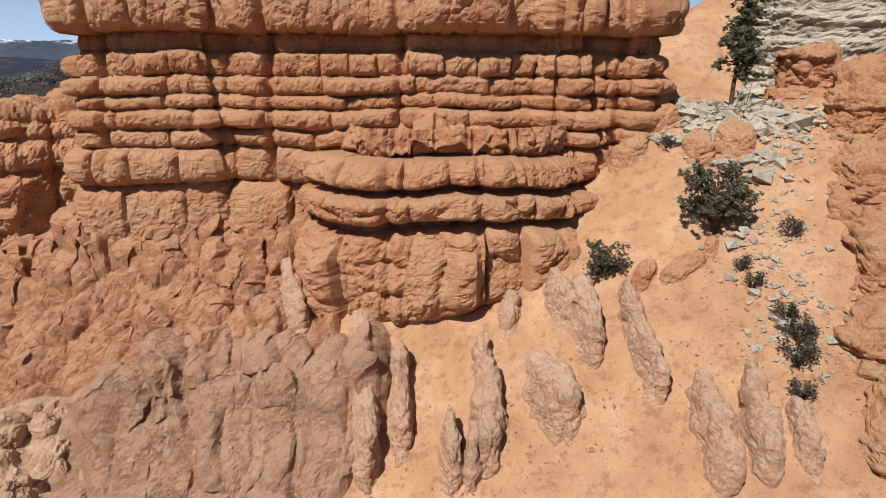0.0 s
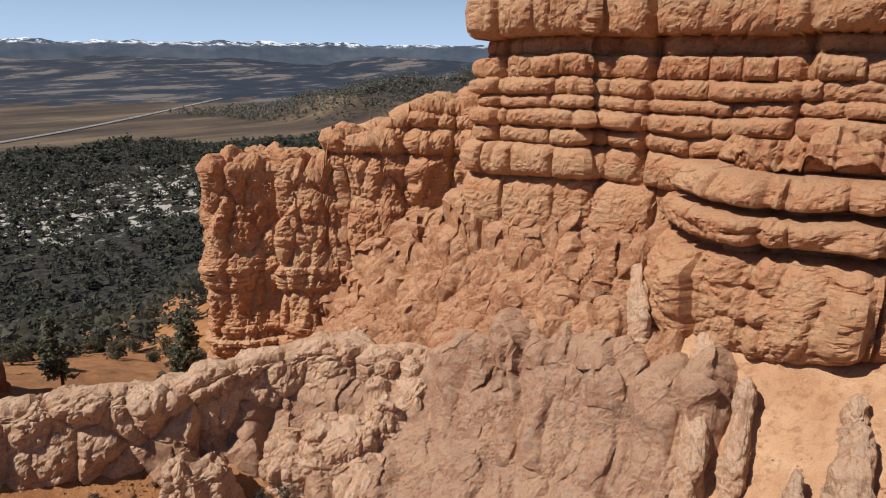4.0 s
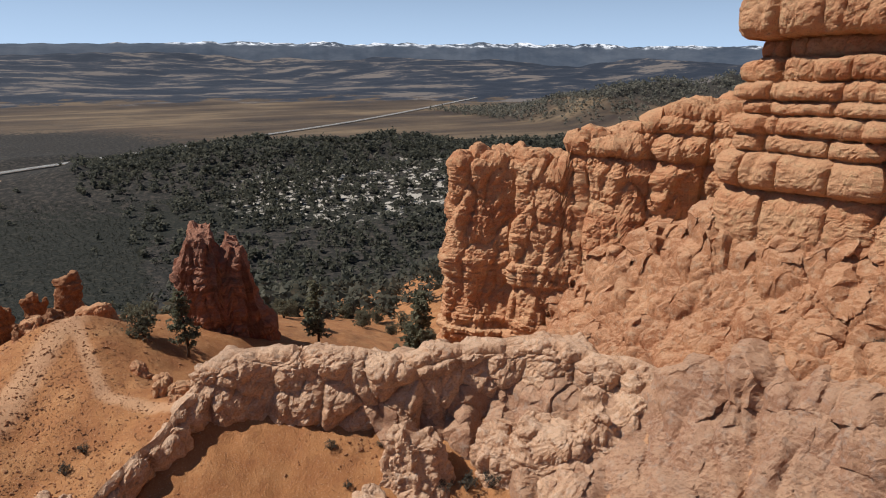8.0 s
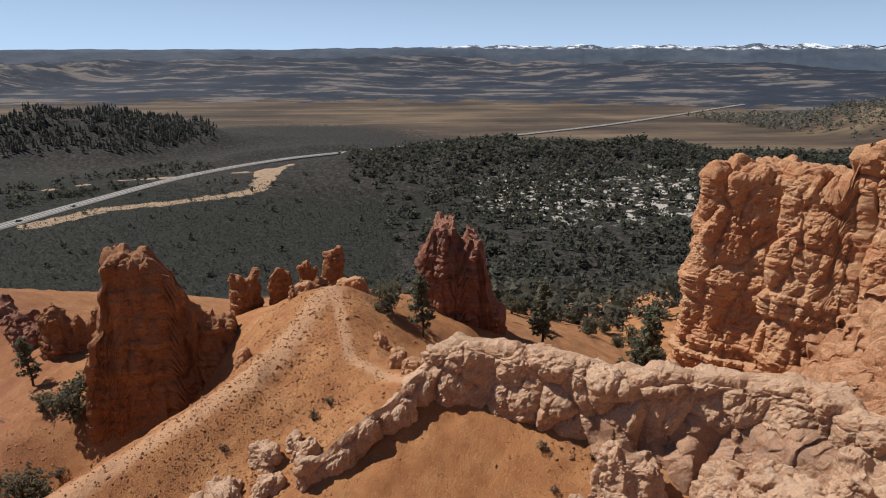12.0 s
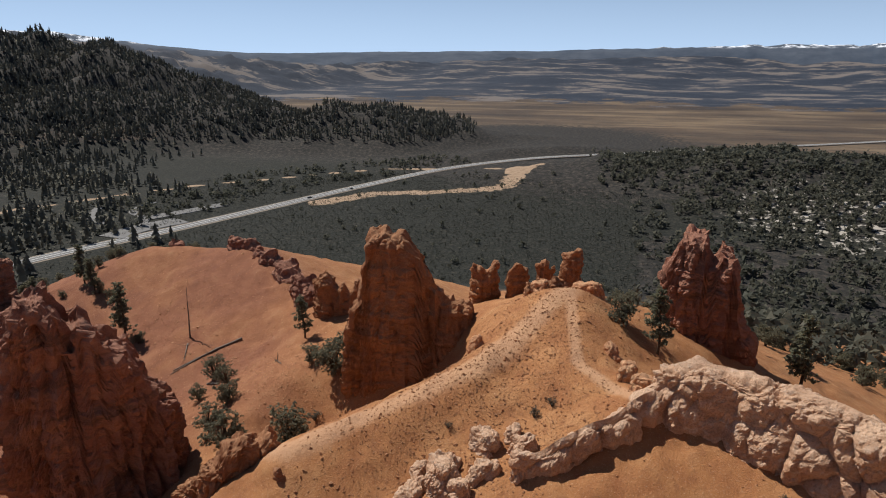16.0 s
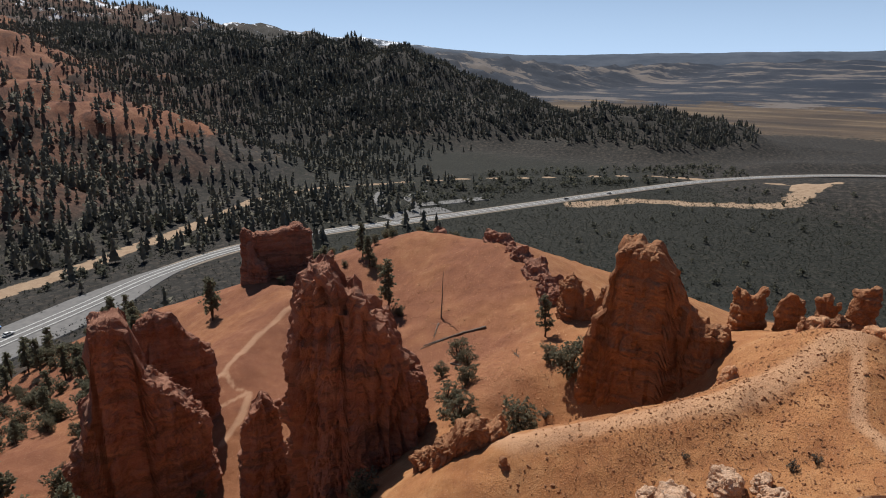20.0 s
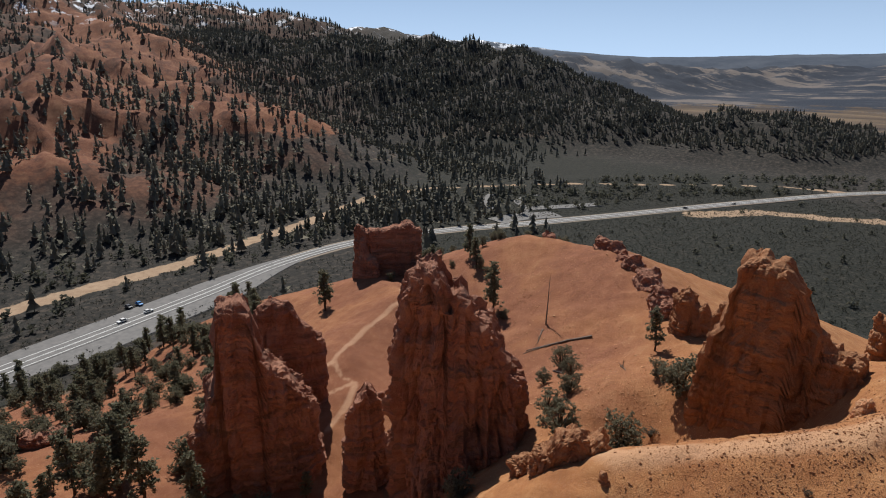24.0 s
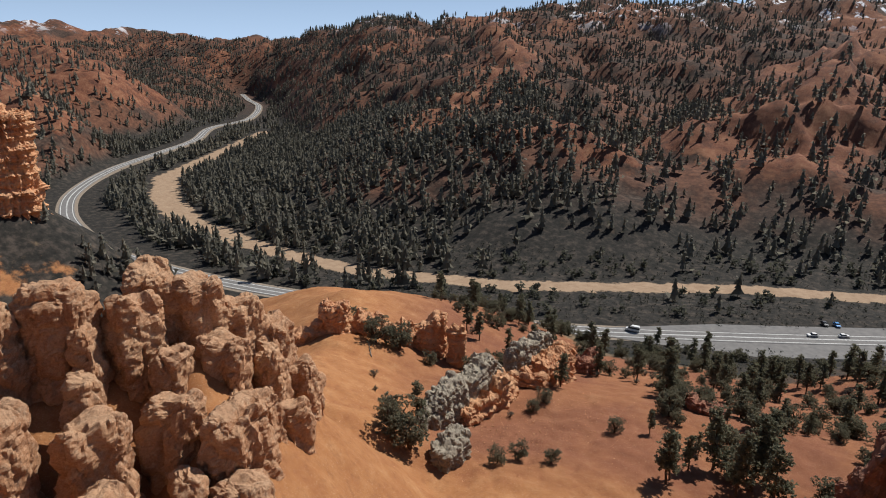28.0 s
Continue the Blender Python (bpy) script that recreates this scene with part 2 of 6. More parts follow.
BARK = plain_material("bark", (0.05, 0.032, 0.022), (0.13, 0.08, 0.05), 9.0)
DEAD_WOOD = plain_material("grey_dead_wood", (0.10, 0.085, 0.07), (0.24, 0.20, 0.165), 6.0)
ASPHALT = plain_material("grey_asphalt", (0.15, 0.145, 0.14), (0.205, 0.195, 0.185), 0.35, 0.92, 0.2)
PAINT = plain_material("worn_road_paint", (0.50, 0.50, 0.48), (0.72, 0.72, 0.69), 1.2, 0.7, 0.1)
GRAVEL = plain_material("grey_shoulder_gravel", (0.20, 0.165, 0.13), (0.31, 0.25, 0.19), 0.9)
GROUND = ground_material()

# ---- noise ----
def scramble(h):
    """Numbers from 0 to 1 out of whole 32-bit ones."""
    h = (h ^ (h >> np.uint32(13))) * np.uint32(1274126177)
    h = (h ^ (h >> np.uint32(16))) * np.uint32(2246822519)
    return ((h ^ (h >> np.uint32(15))) & np.uint32(0xFFFFFF)) / float(0xFFFFFF)


def whole(v):
    return v.astype(np.int64).astype(np.uint32)


def hashed(ix, iy, iz, seed):
    """Numbers from 0 to 1 for whole-numbered cells."""
    return scramble(whole(ix) * np.uint32(374761393) + whole(iy) * np.uint32(668265263) + whole(iz) * np.uint32(2147483647) + np.uint32(seed * 974634777 & 0xFFFFFFFF))


def soft_noise(p, seed=0):
    """Smooth noise from -1 to 1 at the rows of p."""
    c = np.floor(p)
    f = p - c
    f = f * f * (3 - 2 * f)
    x, y, z = (whole(c[:, k]) * np.uint32(m) for k, m in enumerate((374761393, 668265263, 2147483647)))
    x = x + np.uint32(seed * 974634777 & 0xFFFFFFFF)
    fx, fy, fz = f[:, 0], f[:, 1], f[:, 2]
    edge = []
    for u in (x, x + np.uint32(374761393)):
        for v in (u + y, u + y + np.uint32(668265263)):
            lo, hi = scramble(v + z), scramble(v + z + np.uint32(2147483647))
            edge.append(lo + (hi - lo) * fz)
    a = edge[0] + (edge[1] - edge[0]) * fy
    b = edge[2] + (edge[3] - edge[2]) * fy
    return (a + (b - a) * fx) * 2 - 1


def fbm(p, octaves=4, seed=0, gain=0.5):
    out, amp, total = np.zeros(len(p)), 1.0, 0.0
    for i in range(octaves):
        out += amp * soft_noise(p * 2.03 ** i + 17.3 * i, seed + i)
        total += amp
        amp *= gain
    return out / total


def cells(p, seed=0):
    """Nearest and second-nearest distances to jittered cell points, and the nearest cell's random number."""
    c = np.floor(p).astype(np.int64)
    best, second, tag = np.full(len(p), 9.0), np.full(len(p), 9.0), np.zeros(len(p))
    for dx in (-1, 0, 1):
        for dy in (-1, 0, 1):
            for dz in (-1, 0, 1):
                q = c + (dx, dy, dz)
                h = hashed(q[:, 0], q[:, 1], q[:, 2], seed)
                r = [h, (h * 97.31) % 1, (h * 1013.7) % 1]
                d = np.sqrt(sum((q[:, k] + 0.1 + 0.8 * r[k] - p[:, k]) ** 2 for k in range(3)))
                near = d < best
                second = np.where(near, best, np.minimum(second, d))
                tag = np.where(near, r[0], tag)
                best = np.where(near, d, best)
    return best, second, tag


def flat(x, y, z=0.0):
    return np.stack([x, y, np.zeros_like(x) + z], axis=1)


# ---- lie of the land ----
def near_line(x, y, pts):
    """Distance to a polyline, and its third number at the nearest place."""
    best, val = np.full(x.shape, 1e9), np.zeros(x.shape)
    for a, b in zip(pts, pts[1:]):
        ux, uy = b[0] - a[0], b[1] - a[1]
        k = np.clip(((x - a[0]) * ux + (y - a[1]) * uy) / (ux * ux + uy * uy), 0, 1)
        d = np.hypot(x - a[0] - k * ux, y - a[1] - k * uy)
        near = d < best
        best = np.where(near, d, best)
        val = np.where(near, a[2] + k * (b[2] - a[2]), val)
    return best, val


def ridge(x, y, pts, slope, soft):
    """A crest that falls off to both sides."""
    out = np.full(x.shape, -1e9)
    for a, b in zip(pts, pts[1:]):
        d, z = near_line(x, y, (a, b))
        out = np.maximum(out, z - slope * (np.sqrt(d * d + soft * soft) - soft))
    return out


def smax(a, b, k):
    h = np.clip(0.5 + 0.5 * (a - b) / k, 0, 1)
    return b + (a - b) * h + k * h * (1 - h)


ROAD = ((1010, -1480, 13), (892, -1331, 10), (767, -1180, 8), (640, -951, 6), (619, -821, 4), (551, -694, 3), (519, -593, 2), (488, -488, 1), (441, -400, 0), (390, -343, 0), (338, -304, 0), (281, -273, 0), (190, -252, 0), (98, -247, 0),
        (24, -249, 0), (-40, -262, 0), (-119, -283, 0), (-175, -300, 0), (-235, -303, 0), (-300, -284, -1), (-352, -261, -2), (-460, -214, -3), (-546, -177, -4),
        (-662, -118, -5), (-755, -38, -6), (-820, 53, -7), (-958, 293, -8), (-1168, 637, -8), (-1647, 1273, -8))
WASH = ((530, -830, 2), (470, -640, 0), (440, -540, -1), (420, -482, -1), (362, -411, -1), (290, -350, -2), (203, -315, -2), (140, -297, -2), (54, -301, -2), (-58, -334, -2), (-136, -344, -2), (-232, -371, -2), (-330, -410, -2),
        (-393, -403, -2), (-503, -328, -2), (-600, -235, -4), (-640, -190, -4), (-700, 10, -5), (-760, 120, -6))
SIDE_WASH = ((-470, -190, -4), (-519, -157, -4), (-536, -100, -5), (-561, -46, -5), (-615, -30, -6), (-693, 10, -6), (-745, 45, -6))
WEST_HILL = ((-1012, -20, -6), (-985, -110, 6), (-942, -185, 26), (-912, -265, 42), (-889, -334, 38), (-886, -418, 33), (-907, -528, 58), (-930, -680, 94), (-963, -873, 138), (-780, -1100, 140), (-600, -1200, 150))
RED_SPUR = ((-66, -480, 28), (-119, -588, 78), (-225, -767, 115), (-245, -900, 128), (-414, -1000, 132), (-436, -1400, 190))
RED_SPUR_SIDE = ((-225, -767, 112), (-300, -690, 95), (-370, -600, 58), (-405, -535, 20))
SOUTH_SPUR = ((-20, -450, 8), (62, -516, 58), (174, -532, 46), (174, -883, 113), (320, -1363, 190))
SOUTH_RANGE = ((-1100, -1450, 190), (-927, -1543, 222), (-436, -1643, 246), (171, -1490, 224), (320, -1363, 194), (436, -1330, 184), (650, -1462, 177), (1227, -1826, 165), (1653, -1740, 194), (1690, -1410, 183), (2000, -800, 190))
EAST_RED = ((1200, -900, 130), (788, -767, 106), (744, -877, 72))
EAST_RED_NEAR = ((900, -600, 110), (608, -520, 72), (520, -470, 30))
FAR_WEST = ((-1652, -2008, 226), (-2200, -1750, 150), (-2900, -1300, 84), (-3600, -900, 40))
NORTH_HILL = ((-1150, 1000, 0), (-911, 1191, 58), (-600, 1350, 75), (-200, 1500, 90))
MESA = ((-700, 55, 17), (-640, 200, 21), (-520, 380, 24), (-330, 480, 34), (-100, 500, 60))
TALUS = ((-23, 53, 93.5), (-18, 51.5, 94.8), (8, 52, 97.4), (20, 53, 106.5), (30, 48.5, 107.5), (46, 50, 116))
PLATEAU = ((-22, 66, 106), (20, 72, 112), (60, 90, 130), (300, 300, 160))
WALL_FOOT = ((-26, 53, 91), (-34, 53, 83), (-46, 49, 76), (-58, 42, 71))
RIM = ((-8, 42, 87), (-20.8, 42.6, 83.2), (-37.4, 34, 81.5), (-40.5, 25.5, 79.8), (-48, 17, 80.2), (-52, 9, 80.6))
SADDLE = ((-52, 9, 80.5), (-60, 3.5, 80.4), (-75, 2.6, 82.1))
DOME = ((-75, 2.6, 82.1), (-59.5, -7.4, 79), (-49, -24, 74.0), (-52, -30, 67))
KNOBS = ((-75, 2.6, 81.5), (-88, 3, 77), (-101, 2, 74))
RED_SLOPE = ((-120, -143, 45), (-146, -108, 59.5), (-141, -78, 63.5), (-116, -51, 62), (-97, -31, 65), (-94, -15, 70), (-90, 2, 76))
TRAIL_RIDGE = ((-114, -140, 47), (-102, -116, 50.5), (-74, -105, 50), (-55, -83, 50), (-38, -82, 47))
TRAIL = ((-114, -128, 0), (-101, -114, 0), (-83, -107, 0), (-68, -99, 0), (-66.5, -94, 0), (-67.5, -90.5, 0), (-62, -86, 0), (-55, -83, 0))
TRAIL_LOOP = ((-68, -99, 0), (-62, -97, 0), (-59, -91, 0), (-67.5, -90.5, 0))
SOUTH_KNOLL = ((36, -53, 74), (40, -48, 81), (45, -36, 82), (56, -18, 80), (66, 10, 80))
SOUTH_KNOLL_FRONT = ((40, -46, 84), (29, -36, 78), (22, -26, 72))
EAST_KNOLL = ((272, -206, 52), (300, -160, 66), (340, -100, 80), (420, 0, 100))
SAND_SPUR = ((52, -72, 64), (58, -110, 50), (72, -150, 47), (95, -175, 36))


def land(x, y):
    """Height of the ground at arrays of x and y."""
    d = np.hypot(x, y)
    az = np.degrees(np.arctan2(-x, y)) % 360
    wide = np.interp(az, (0, 40, 60, 115, 150, 165, 195, 222, 232, 245, 300, 360), (2.6, 2.0, 1.25, 1.25, 1.05, 0.98, 0.98, 1.02, 1.1, 1.6, 2.6, 2.6))
    z = np.interp(d / wide, (0, 45, 80, 120, 235, 262), (60, 58, 52.5, 44.5, 3, 0))
    valley = np.interp(-x, (200, 800, 1500, 3000, 4500), (0, -7, -9, -4, 10))
    z = z + valley
    p = flat(x, y)
    rough = fbm(p * 0.012, 4, 3)
    gully = np.abs(fbm(p * 0.011, 4, 9))
    z = z + 1.5 * rough * np.clip((d - 250) / 300, 0, 1)
    hills = np.full(x.shape, -1e9)
    for pts, slope, soft in ((WEST_HILL, 0.34, 30), (RED_SPUR, 0.43, 10), (RED_SPUR_SIDE, 0.43, 10), (SOUTH_SPUR, 0.36, 15), (SOUTH_RANGE, 0.30, 40), (EAST_RED, 0.42, 20),
                             (EAST_RED_NEAR, 0.42, 15), (FAR_WEST, 0.22, 60), (NORTH_HILL, 0.22, 40), (MESA, 0.15, 50)):
        hills = smax(hills, ridge(x, y, pts, slope, soft), 12)
    hills = hills - 95 * np.exp(-(near_line(x, y, ((551, -694, 0), (640, -951, 0), (767, -1180, 0), (892, -1331, 0), (1010, -1480, 0)))[0] / 130) ** 2)
    lift = np.clip((hills - z) / 60, 0, 1)
    hills = hills + lift * (26 * rough - 34 * (gully - 0.22))
    hills = hills + lift * 16 * (0.3 - np.abs(fbm(p * 0.03, 3, 15)))
    z = smax(z, hills, 6)
    out = np.clip((d - 1900) / 1500, 0, 1) * np.clip((112 - az) / 14, 0, 1)
    rolls = fbm(flat(x, y) * (0.0011, 0.0017, 1), 5, 21)
    z = z + out * (112 * (d / 4600) ** 2 + 70 * rolls * (d / 4000))
    for pts, slope, soft in ((TALUS, 0.82, 2), (PLATEAU, 0.95, 4), (WALL_FOOT, 0.62, 2), (RIM, 0.62, 1.2), (SADDLE, 0.46, 2.5), (DOME, 0.66, 2.0), (KNOBS, 0.6, 2),
                             (RED_SLOPE, 0.42, 4), (TRAIL_RIDGE, 0.42, 4), (SOUTH_KNOLL, 1.15, 3), (SOUTH_KNOLL_FRONT, 1.2, 2), (EAST_KNOLL, 0.85, 4), (SAND_SPUR, 0.42, 4)):
        z = smax(z, ridge(x, y, pts, slope, soft), 1.6)
    near = np.clip((320 - d) / 80, 0, 1)
    z = z + near * (1.1 * fbm(p * 0.07, 3, 5) + 0.22 * fbm(p * 0.5, 3, 6))
    # runnels on the bare slopes
    bare = near * np.clip((z - 12) / 20, 0, 1)
    z = z - bare * (1.3 * np.clip(0.25 - np.abs(fbm(p * 0.16, 3, 12)), 0, 1) + 0.5 * np.clip(0.2 - np.abs(fbm(p * 0.45, 2, 13)), 0, 1))
    z = z - 8.5 * np.exp(-(near_line(x, y, ((-71, -31, 0), (-73, -17, 0)))[0] / 7.5) ** 2)
    z = z - 10 * np.exp(-((x + 40) ** 2 + (y + 66) ** 2) / 24 ** 2)
    for pts, reach in ((ROAD, 16), (WASH, 22)):
        dist, rz = near_line(x, y, pts)
        reach = reach * np.interp(d, (450, 800), (1.0, 2.6))
        k = np.clip((dist - reach * 0.5) / reach, 0, 1)
        k = k * k * (3 - 2 * k)
        z = z * k + rz * (1 - k)
    return z


def land_at(x, y):
    return float(land(np.array([float(x)]), np.array([float(y)]))[0])


# ---- ground ----
def link_mesh(name, verts, faces, material, smooth=True, uniform=0):
    """A mesh object from arrays; uniform: corners to a face, where all have the same."""
    me = bpy.data.meshes.new(name)
    if uniform:
        verts = np.asarray(verts, np.float32)
        faces = np.asarray(faces, np.int32)
        me.vertices.add(len(verts))
        me.vertices.foreach_set("co", verts.ravel())
        me.loops.add(faces.size)
        me.loops.foreach_set("vertex_index", faces.ravel())
        me.polygons.add(len(faces))
        me.polygons.foreach_set("loop_start", np.arange(0, faces.size, uniform, dtype=np.int32))
        me.update(calc_edges=True)
    else:
        me.from_pydata([tuple(v) for v in verts], [], [tuple(f) for f in faces])
    me.materials.append(material)
    me.polygons.foreach_set("use_smooth", np.full(len(me.polygons), smooth))
    me.update()
    return new(name, me)


def grid_faces(rows, cols, wrap=False):
    i = np.arange(rows - 1)[:, None] * cols
    j = np.arange(cols if wrap else cols - 1)[None, :]
    k = (j + 1) % cols
    return np.stack([i + j, i + k, i + cols + k, i + cols + j], axis=-1).reshape(-1, 4)


def build_ground():
    """One sheet from under the ridge to the horizon, finer close by."""
    seen = np.linspace(-46, 246, 800)
    az = np.radians(np.concatenate([seen, np.linspace(246, 314, 46)[1:-1]]))
    r = np.concatenate([[0.02, 6, 12, 18], np.geomspace(22, 160, 190), np.geomspace(160, 1000, 120)[1:], np.geomspace(1000, 4850, 105)[1:]])
    R, A = np.meshgrid(r, az, indexing="ij")
    x, y = (-R * np.sin(A)).ravel(), (R * np.cos(A)).ravel()
    z = land(x, y)
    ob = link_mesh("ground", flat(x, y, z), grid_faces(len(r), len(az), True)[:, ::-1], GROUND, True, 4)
    d = np.hypot(x, y)
    deg = np.degrees(np.arctan2(-x, y)) % 360
    wash_d, _ = near_line(x, y, WASH)
    road_d, _ = near_line(x, y, ROAD)
    p = flat(x, y)
    n = fbm(p * 0.02, 3, 31)
    south = np.clip((deg - 128) / 14, 0, 1) * np.clip((300 - deg) / 20, 0, 1)
    dirt = np.clip((z - 9) / 10, 0, 1) * np.clip((330 - d) / 60, 0, 1)
    hill = np.clip((z - 22) / 30, 0, 1) * np.clip((d - 380) / 80, 0, 1) * np.clip(np.maximum((deg - 112) / 10, (2000 - d) / 400), 0, 1) * np.clip((2400 - d) / 400 + np.clip((deg - 135) / 10, 0, 1), 0, 1)
    ridge_red = np.maximum.reduce([np.exp(-(near_line(x, y, RED_SPUR)[0] / 130) ** 2), np.exp(-(near_line(x, y, RED_SPUR_SIDE)[0] / 110) ** 2),
                                   np.exp(-(near_line(x, y, EAST_RED)[0] / 240) ** 2), np.exp(-(near_line(x, y, EAST_RED_NEAR)[0] / 160) ** 2),
                                   0.9 * np.exp(-((near_line(x, y, SOUTH_SPUR)[0]) / 60) ** 2), 0.62 * np.exp(-((near_line(x, y, SOUTH_RANGE)[0] - 160) / 170) ** 2) * np.clip((deg - 160) / 25, 0, 1)])
    bare = np.clip(hill * np.clip(ridge_red * 1.8 - 0.45 + 1.0 * n, 0, 1), 0, 1)
    dirt = np.clip(dirt + bare * (hill > 0.02), 0, 1)
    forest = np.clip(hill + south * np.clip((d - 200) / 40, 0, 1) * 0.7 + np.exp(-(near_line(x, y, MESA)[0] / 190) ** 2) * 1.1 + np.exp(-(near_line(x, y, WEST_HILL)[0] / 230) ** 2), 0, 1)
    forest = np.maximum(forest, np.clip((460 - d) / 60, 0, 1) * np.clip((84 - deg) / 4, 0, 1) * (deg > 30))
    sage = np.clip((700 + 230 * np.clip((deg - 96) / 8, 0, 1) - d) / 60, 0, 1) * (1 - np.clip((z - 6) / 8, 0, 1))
    layers = {
        "dirt": dirt, "forest": forest, "sage": sage,
        # "far" marks where the painted haze-blue colour takes over, by distance
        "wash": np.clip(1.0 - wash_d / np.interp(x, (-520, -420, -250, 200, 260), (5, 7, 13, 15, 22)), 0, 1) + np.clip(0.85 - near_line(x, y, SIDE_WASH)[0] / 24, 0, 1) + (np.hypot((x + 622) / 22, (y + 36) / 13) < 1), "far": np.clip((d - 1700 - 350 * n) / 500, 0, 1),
        "red": np.clip(np.clip((deg - 108) / 10, 0, 1) * np.clip((d - 72) / 14, 0, 1) * np.clip((204 - deg) / 8, 0, 1) + hill * np.clip((deg - 140) / 12, 0, 1) * (1 - np.exp(-(near_line(x, y, WEST_HILL)[0] / 230) ** 2)), 0, 1),
        "redfloor": np.clip((z - 5) / 12, 0, 1) * np.clip((d - 400) / 60, 0, 1) * np.clip((deg - 140) / 12, 0, 1) * (1 - np.exp(-(near_line(x, y, WEST_HILL)[0] / 230) ** 2)),
        "sand": np.clip(np.maximum((46 - deg) / 14, (deg - 280) / 40), 0, 1),
        "chalk": np.exp(-(near_line(x, y, ((-470, 210, 0), (-420, 330, 0)))[0] / 90) ** 2),
        "snow": np.clip((z - 165) / 40, 0, 1) * np.clip((d - 900) / 300, 0, 1) * (deg > 120),
        "path": np.maximum.reduce([np.exp(-(near_line(x, y, DOME)[0] / 2.2) ** 2), np.exp(-(near_line(x, y, SADDLE)[0] / 1.0) ** 2), np.exp(-(near_line(x, y, TRAIL)[0] / 0.8) ** 2), np.exp(-(near_line(x, y, TRAIL_LOOP)[0] / 0.7) ** 2)]) * (road_d > 30),
    }
    for name, v in layers.items():
        ob.data.attributes.new(name, "FLOAT", "POINT").data.foreach_set("value", v.astype(np.float32))
    return tagged(ob, "orange desert ridge falling to a sage valley and dry plain", "ground", kind="structure")


build_ground()


def smooth_line(pts, n):
    """Points at even parameter along a smooth curve through pts."""
    q = np.array(pts, float)
    q = np.vstack([2 * q[0] - q[1], q, 2 * q[-1] - q[-2]])
    t = np.linspace(0, len(pts) - 1 - 1e-6, n)
    i = t.astype(int)
    f = (t - i)[:, None]
    a, b, c, d = q[i], q[i + 1], q[i + 2], q[i + 3]
    return 0.5 * (2 * b + (c - a) * f + (2 * a - 5 * b + 4 * c - d) * f ** 2 + (3 * b - a - 3 * c + d) * f ** 3)


def ribbon(name, line, left, right, lift, material, parent=None):
    """A strip along a line, from left to right of it (metres, arrays or numbers)."""
    t = np.gradient(line[:, :2], axis=0)
    t /= np.linalg.norm(t, axis=1)[:, None]
    nrm = np.stack([-t[:, 1], t[:, 0]], axis=1)
    cols = []
    left, right = np.broadcast_to(left, len(line)), np.broadcast_to(right, len(line))
    for k in (0.0, 0.02, 0.98, 1.0):
        off = left + (right - left) * k
        q = line[:, :2] + nrm * off[:, None]
        bank = np.clip((np.hypot(line[:, 0], line[:, 1]) - 480) / 300, 0, 1)
        cols.append(flat(q[:, 0], q[:, 1], line[:, 2] + 1.3 * bank + (lift if 0 < k < 1 else lift - 0.35 - 1.5 * bank)))
    v = np.stack(cols, axis=1).reshape(-1, 3)
    ob = link_mesh(name, v, grid_faces(len(line), 4)[:, ::-1], material, False, 4)
    ob.parent = parent
    return ob


def build_road():
    line = smooth_line(ROAD, 700)
    verge = tagged(ribbon("road_verge", line, 7.5, -7.5, 0.12, GRAVEL), "grey gravel verge along the valley road", "road verge", kind="structure")
    road = ribbon("road", line, 5.2, -5.2, 0.30, ASPHALT)
    tagged(road, "worn grey two-lane asphalt road winding through the valley", "road", kind="structure")
    for name, off, wide in (("edge_line", 3.9, 0.22), ("edge_line", -3.9, 0.22), ("centre_line", 0.25, 0.16), ("centre_line", -0.25, 0.16)):
        ribbon(name, line, off + wide, off - wide, 0.335, PAINT, road)
    x = line[:, 0]
    pull = line[(x > -190) & (x < 0)]
    s = np.clip(np.minimum((0 - pull[:, 0]) / 45, (pull[:, 0] + 190) / 60), 0, 1)
    lot = ribbon("parking_pullout", pull, -5.0, -5.0 - 13.0 * s - 0.3, 0.27, ASPHALT)
    tagged(lot, "wide grey asphalt pullout beside the road", "parking", kind="structure")
    lot = ribbon("parking_pullout", pull, 5.0 + 8.0 * s + 0.3, 5.0, 0.27, ASPHALT)
    tagged(lot, "wide grey asphalt pullout beside the road", "parking", kind="structure")


build_road()


# ---- rocks ----
def billow(p, octaves, seed, gain=0.5):
    """Rounded swells with sharp creases between them, from 0 to about 1."""
    out, amp, total = np.zeros(len(p)), 1.0, 0.0
    for i in range(octaves):
        out += amp * np.abs(soft_noise(p * 2.1 ** i + 9.1 * i, seed + i))
        total += amp
        amp *= gain
    return 2.2 * out / total


def lumps(p, size, seed, warp=0.3):
    """Weathered knobs: domes that meet in creases; size: three lengths."""
    q = p / np.array(size, float)
    bend = np.stack([soft_noise(q * 1.1 + 31.7 * k, seed + 80 + k) for k in range(3)], axis=1)
    f1, f2, tag = cells(q + warp * bend, seed)
    return 1.15 * (0.6 + 0.75 * tag) * np.clip(f2 - f1, 0, 1) ** 0.55


def grainy(p, seed):
    """Pitted, crumbly roughness without a direction."""
    return 0.9 * fbm(p * 1.15, 3, seed, 0.75) + 0.75 * fbm(p * 3.1, 2, seed + 9, 0.9)


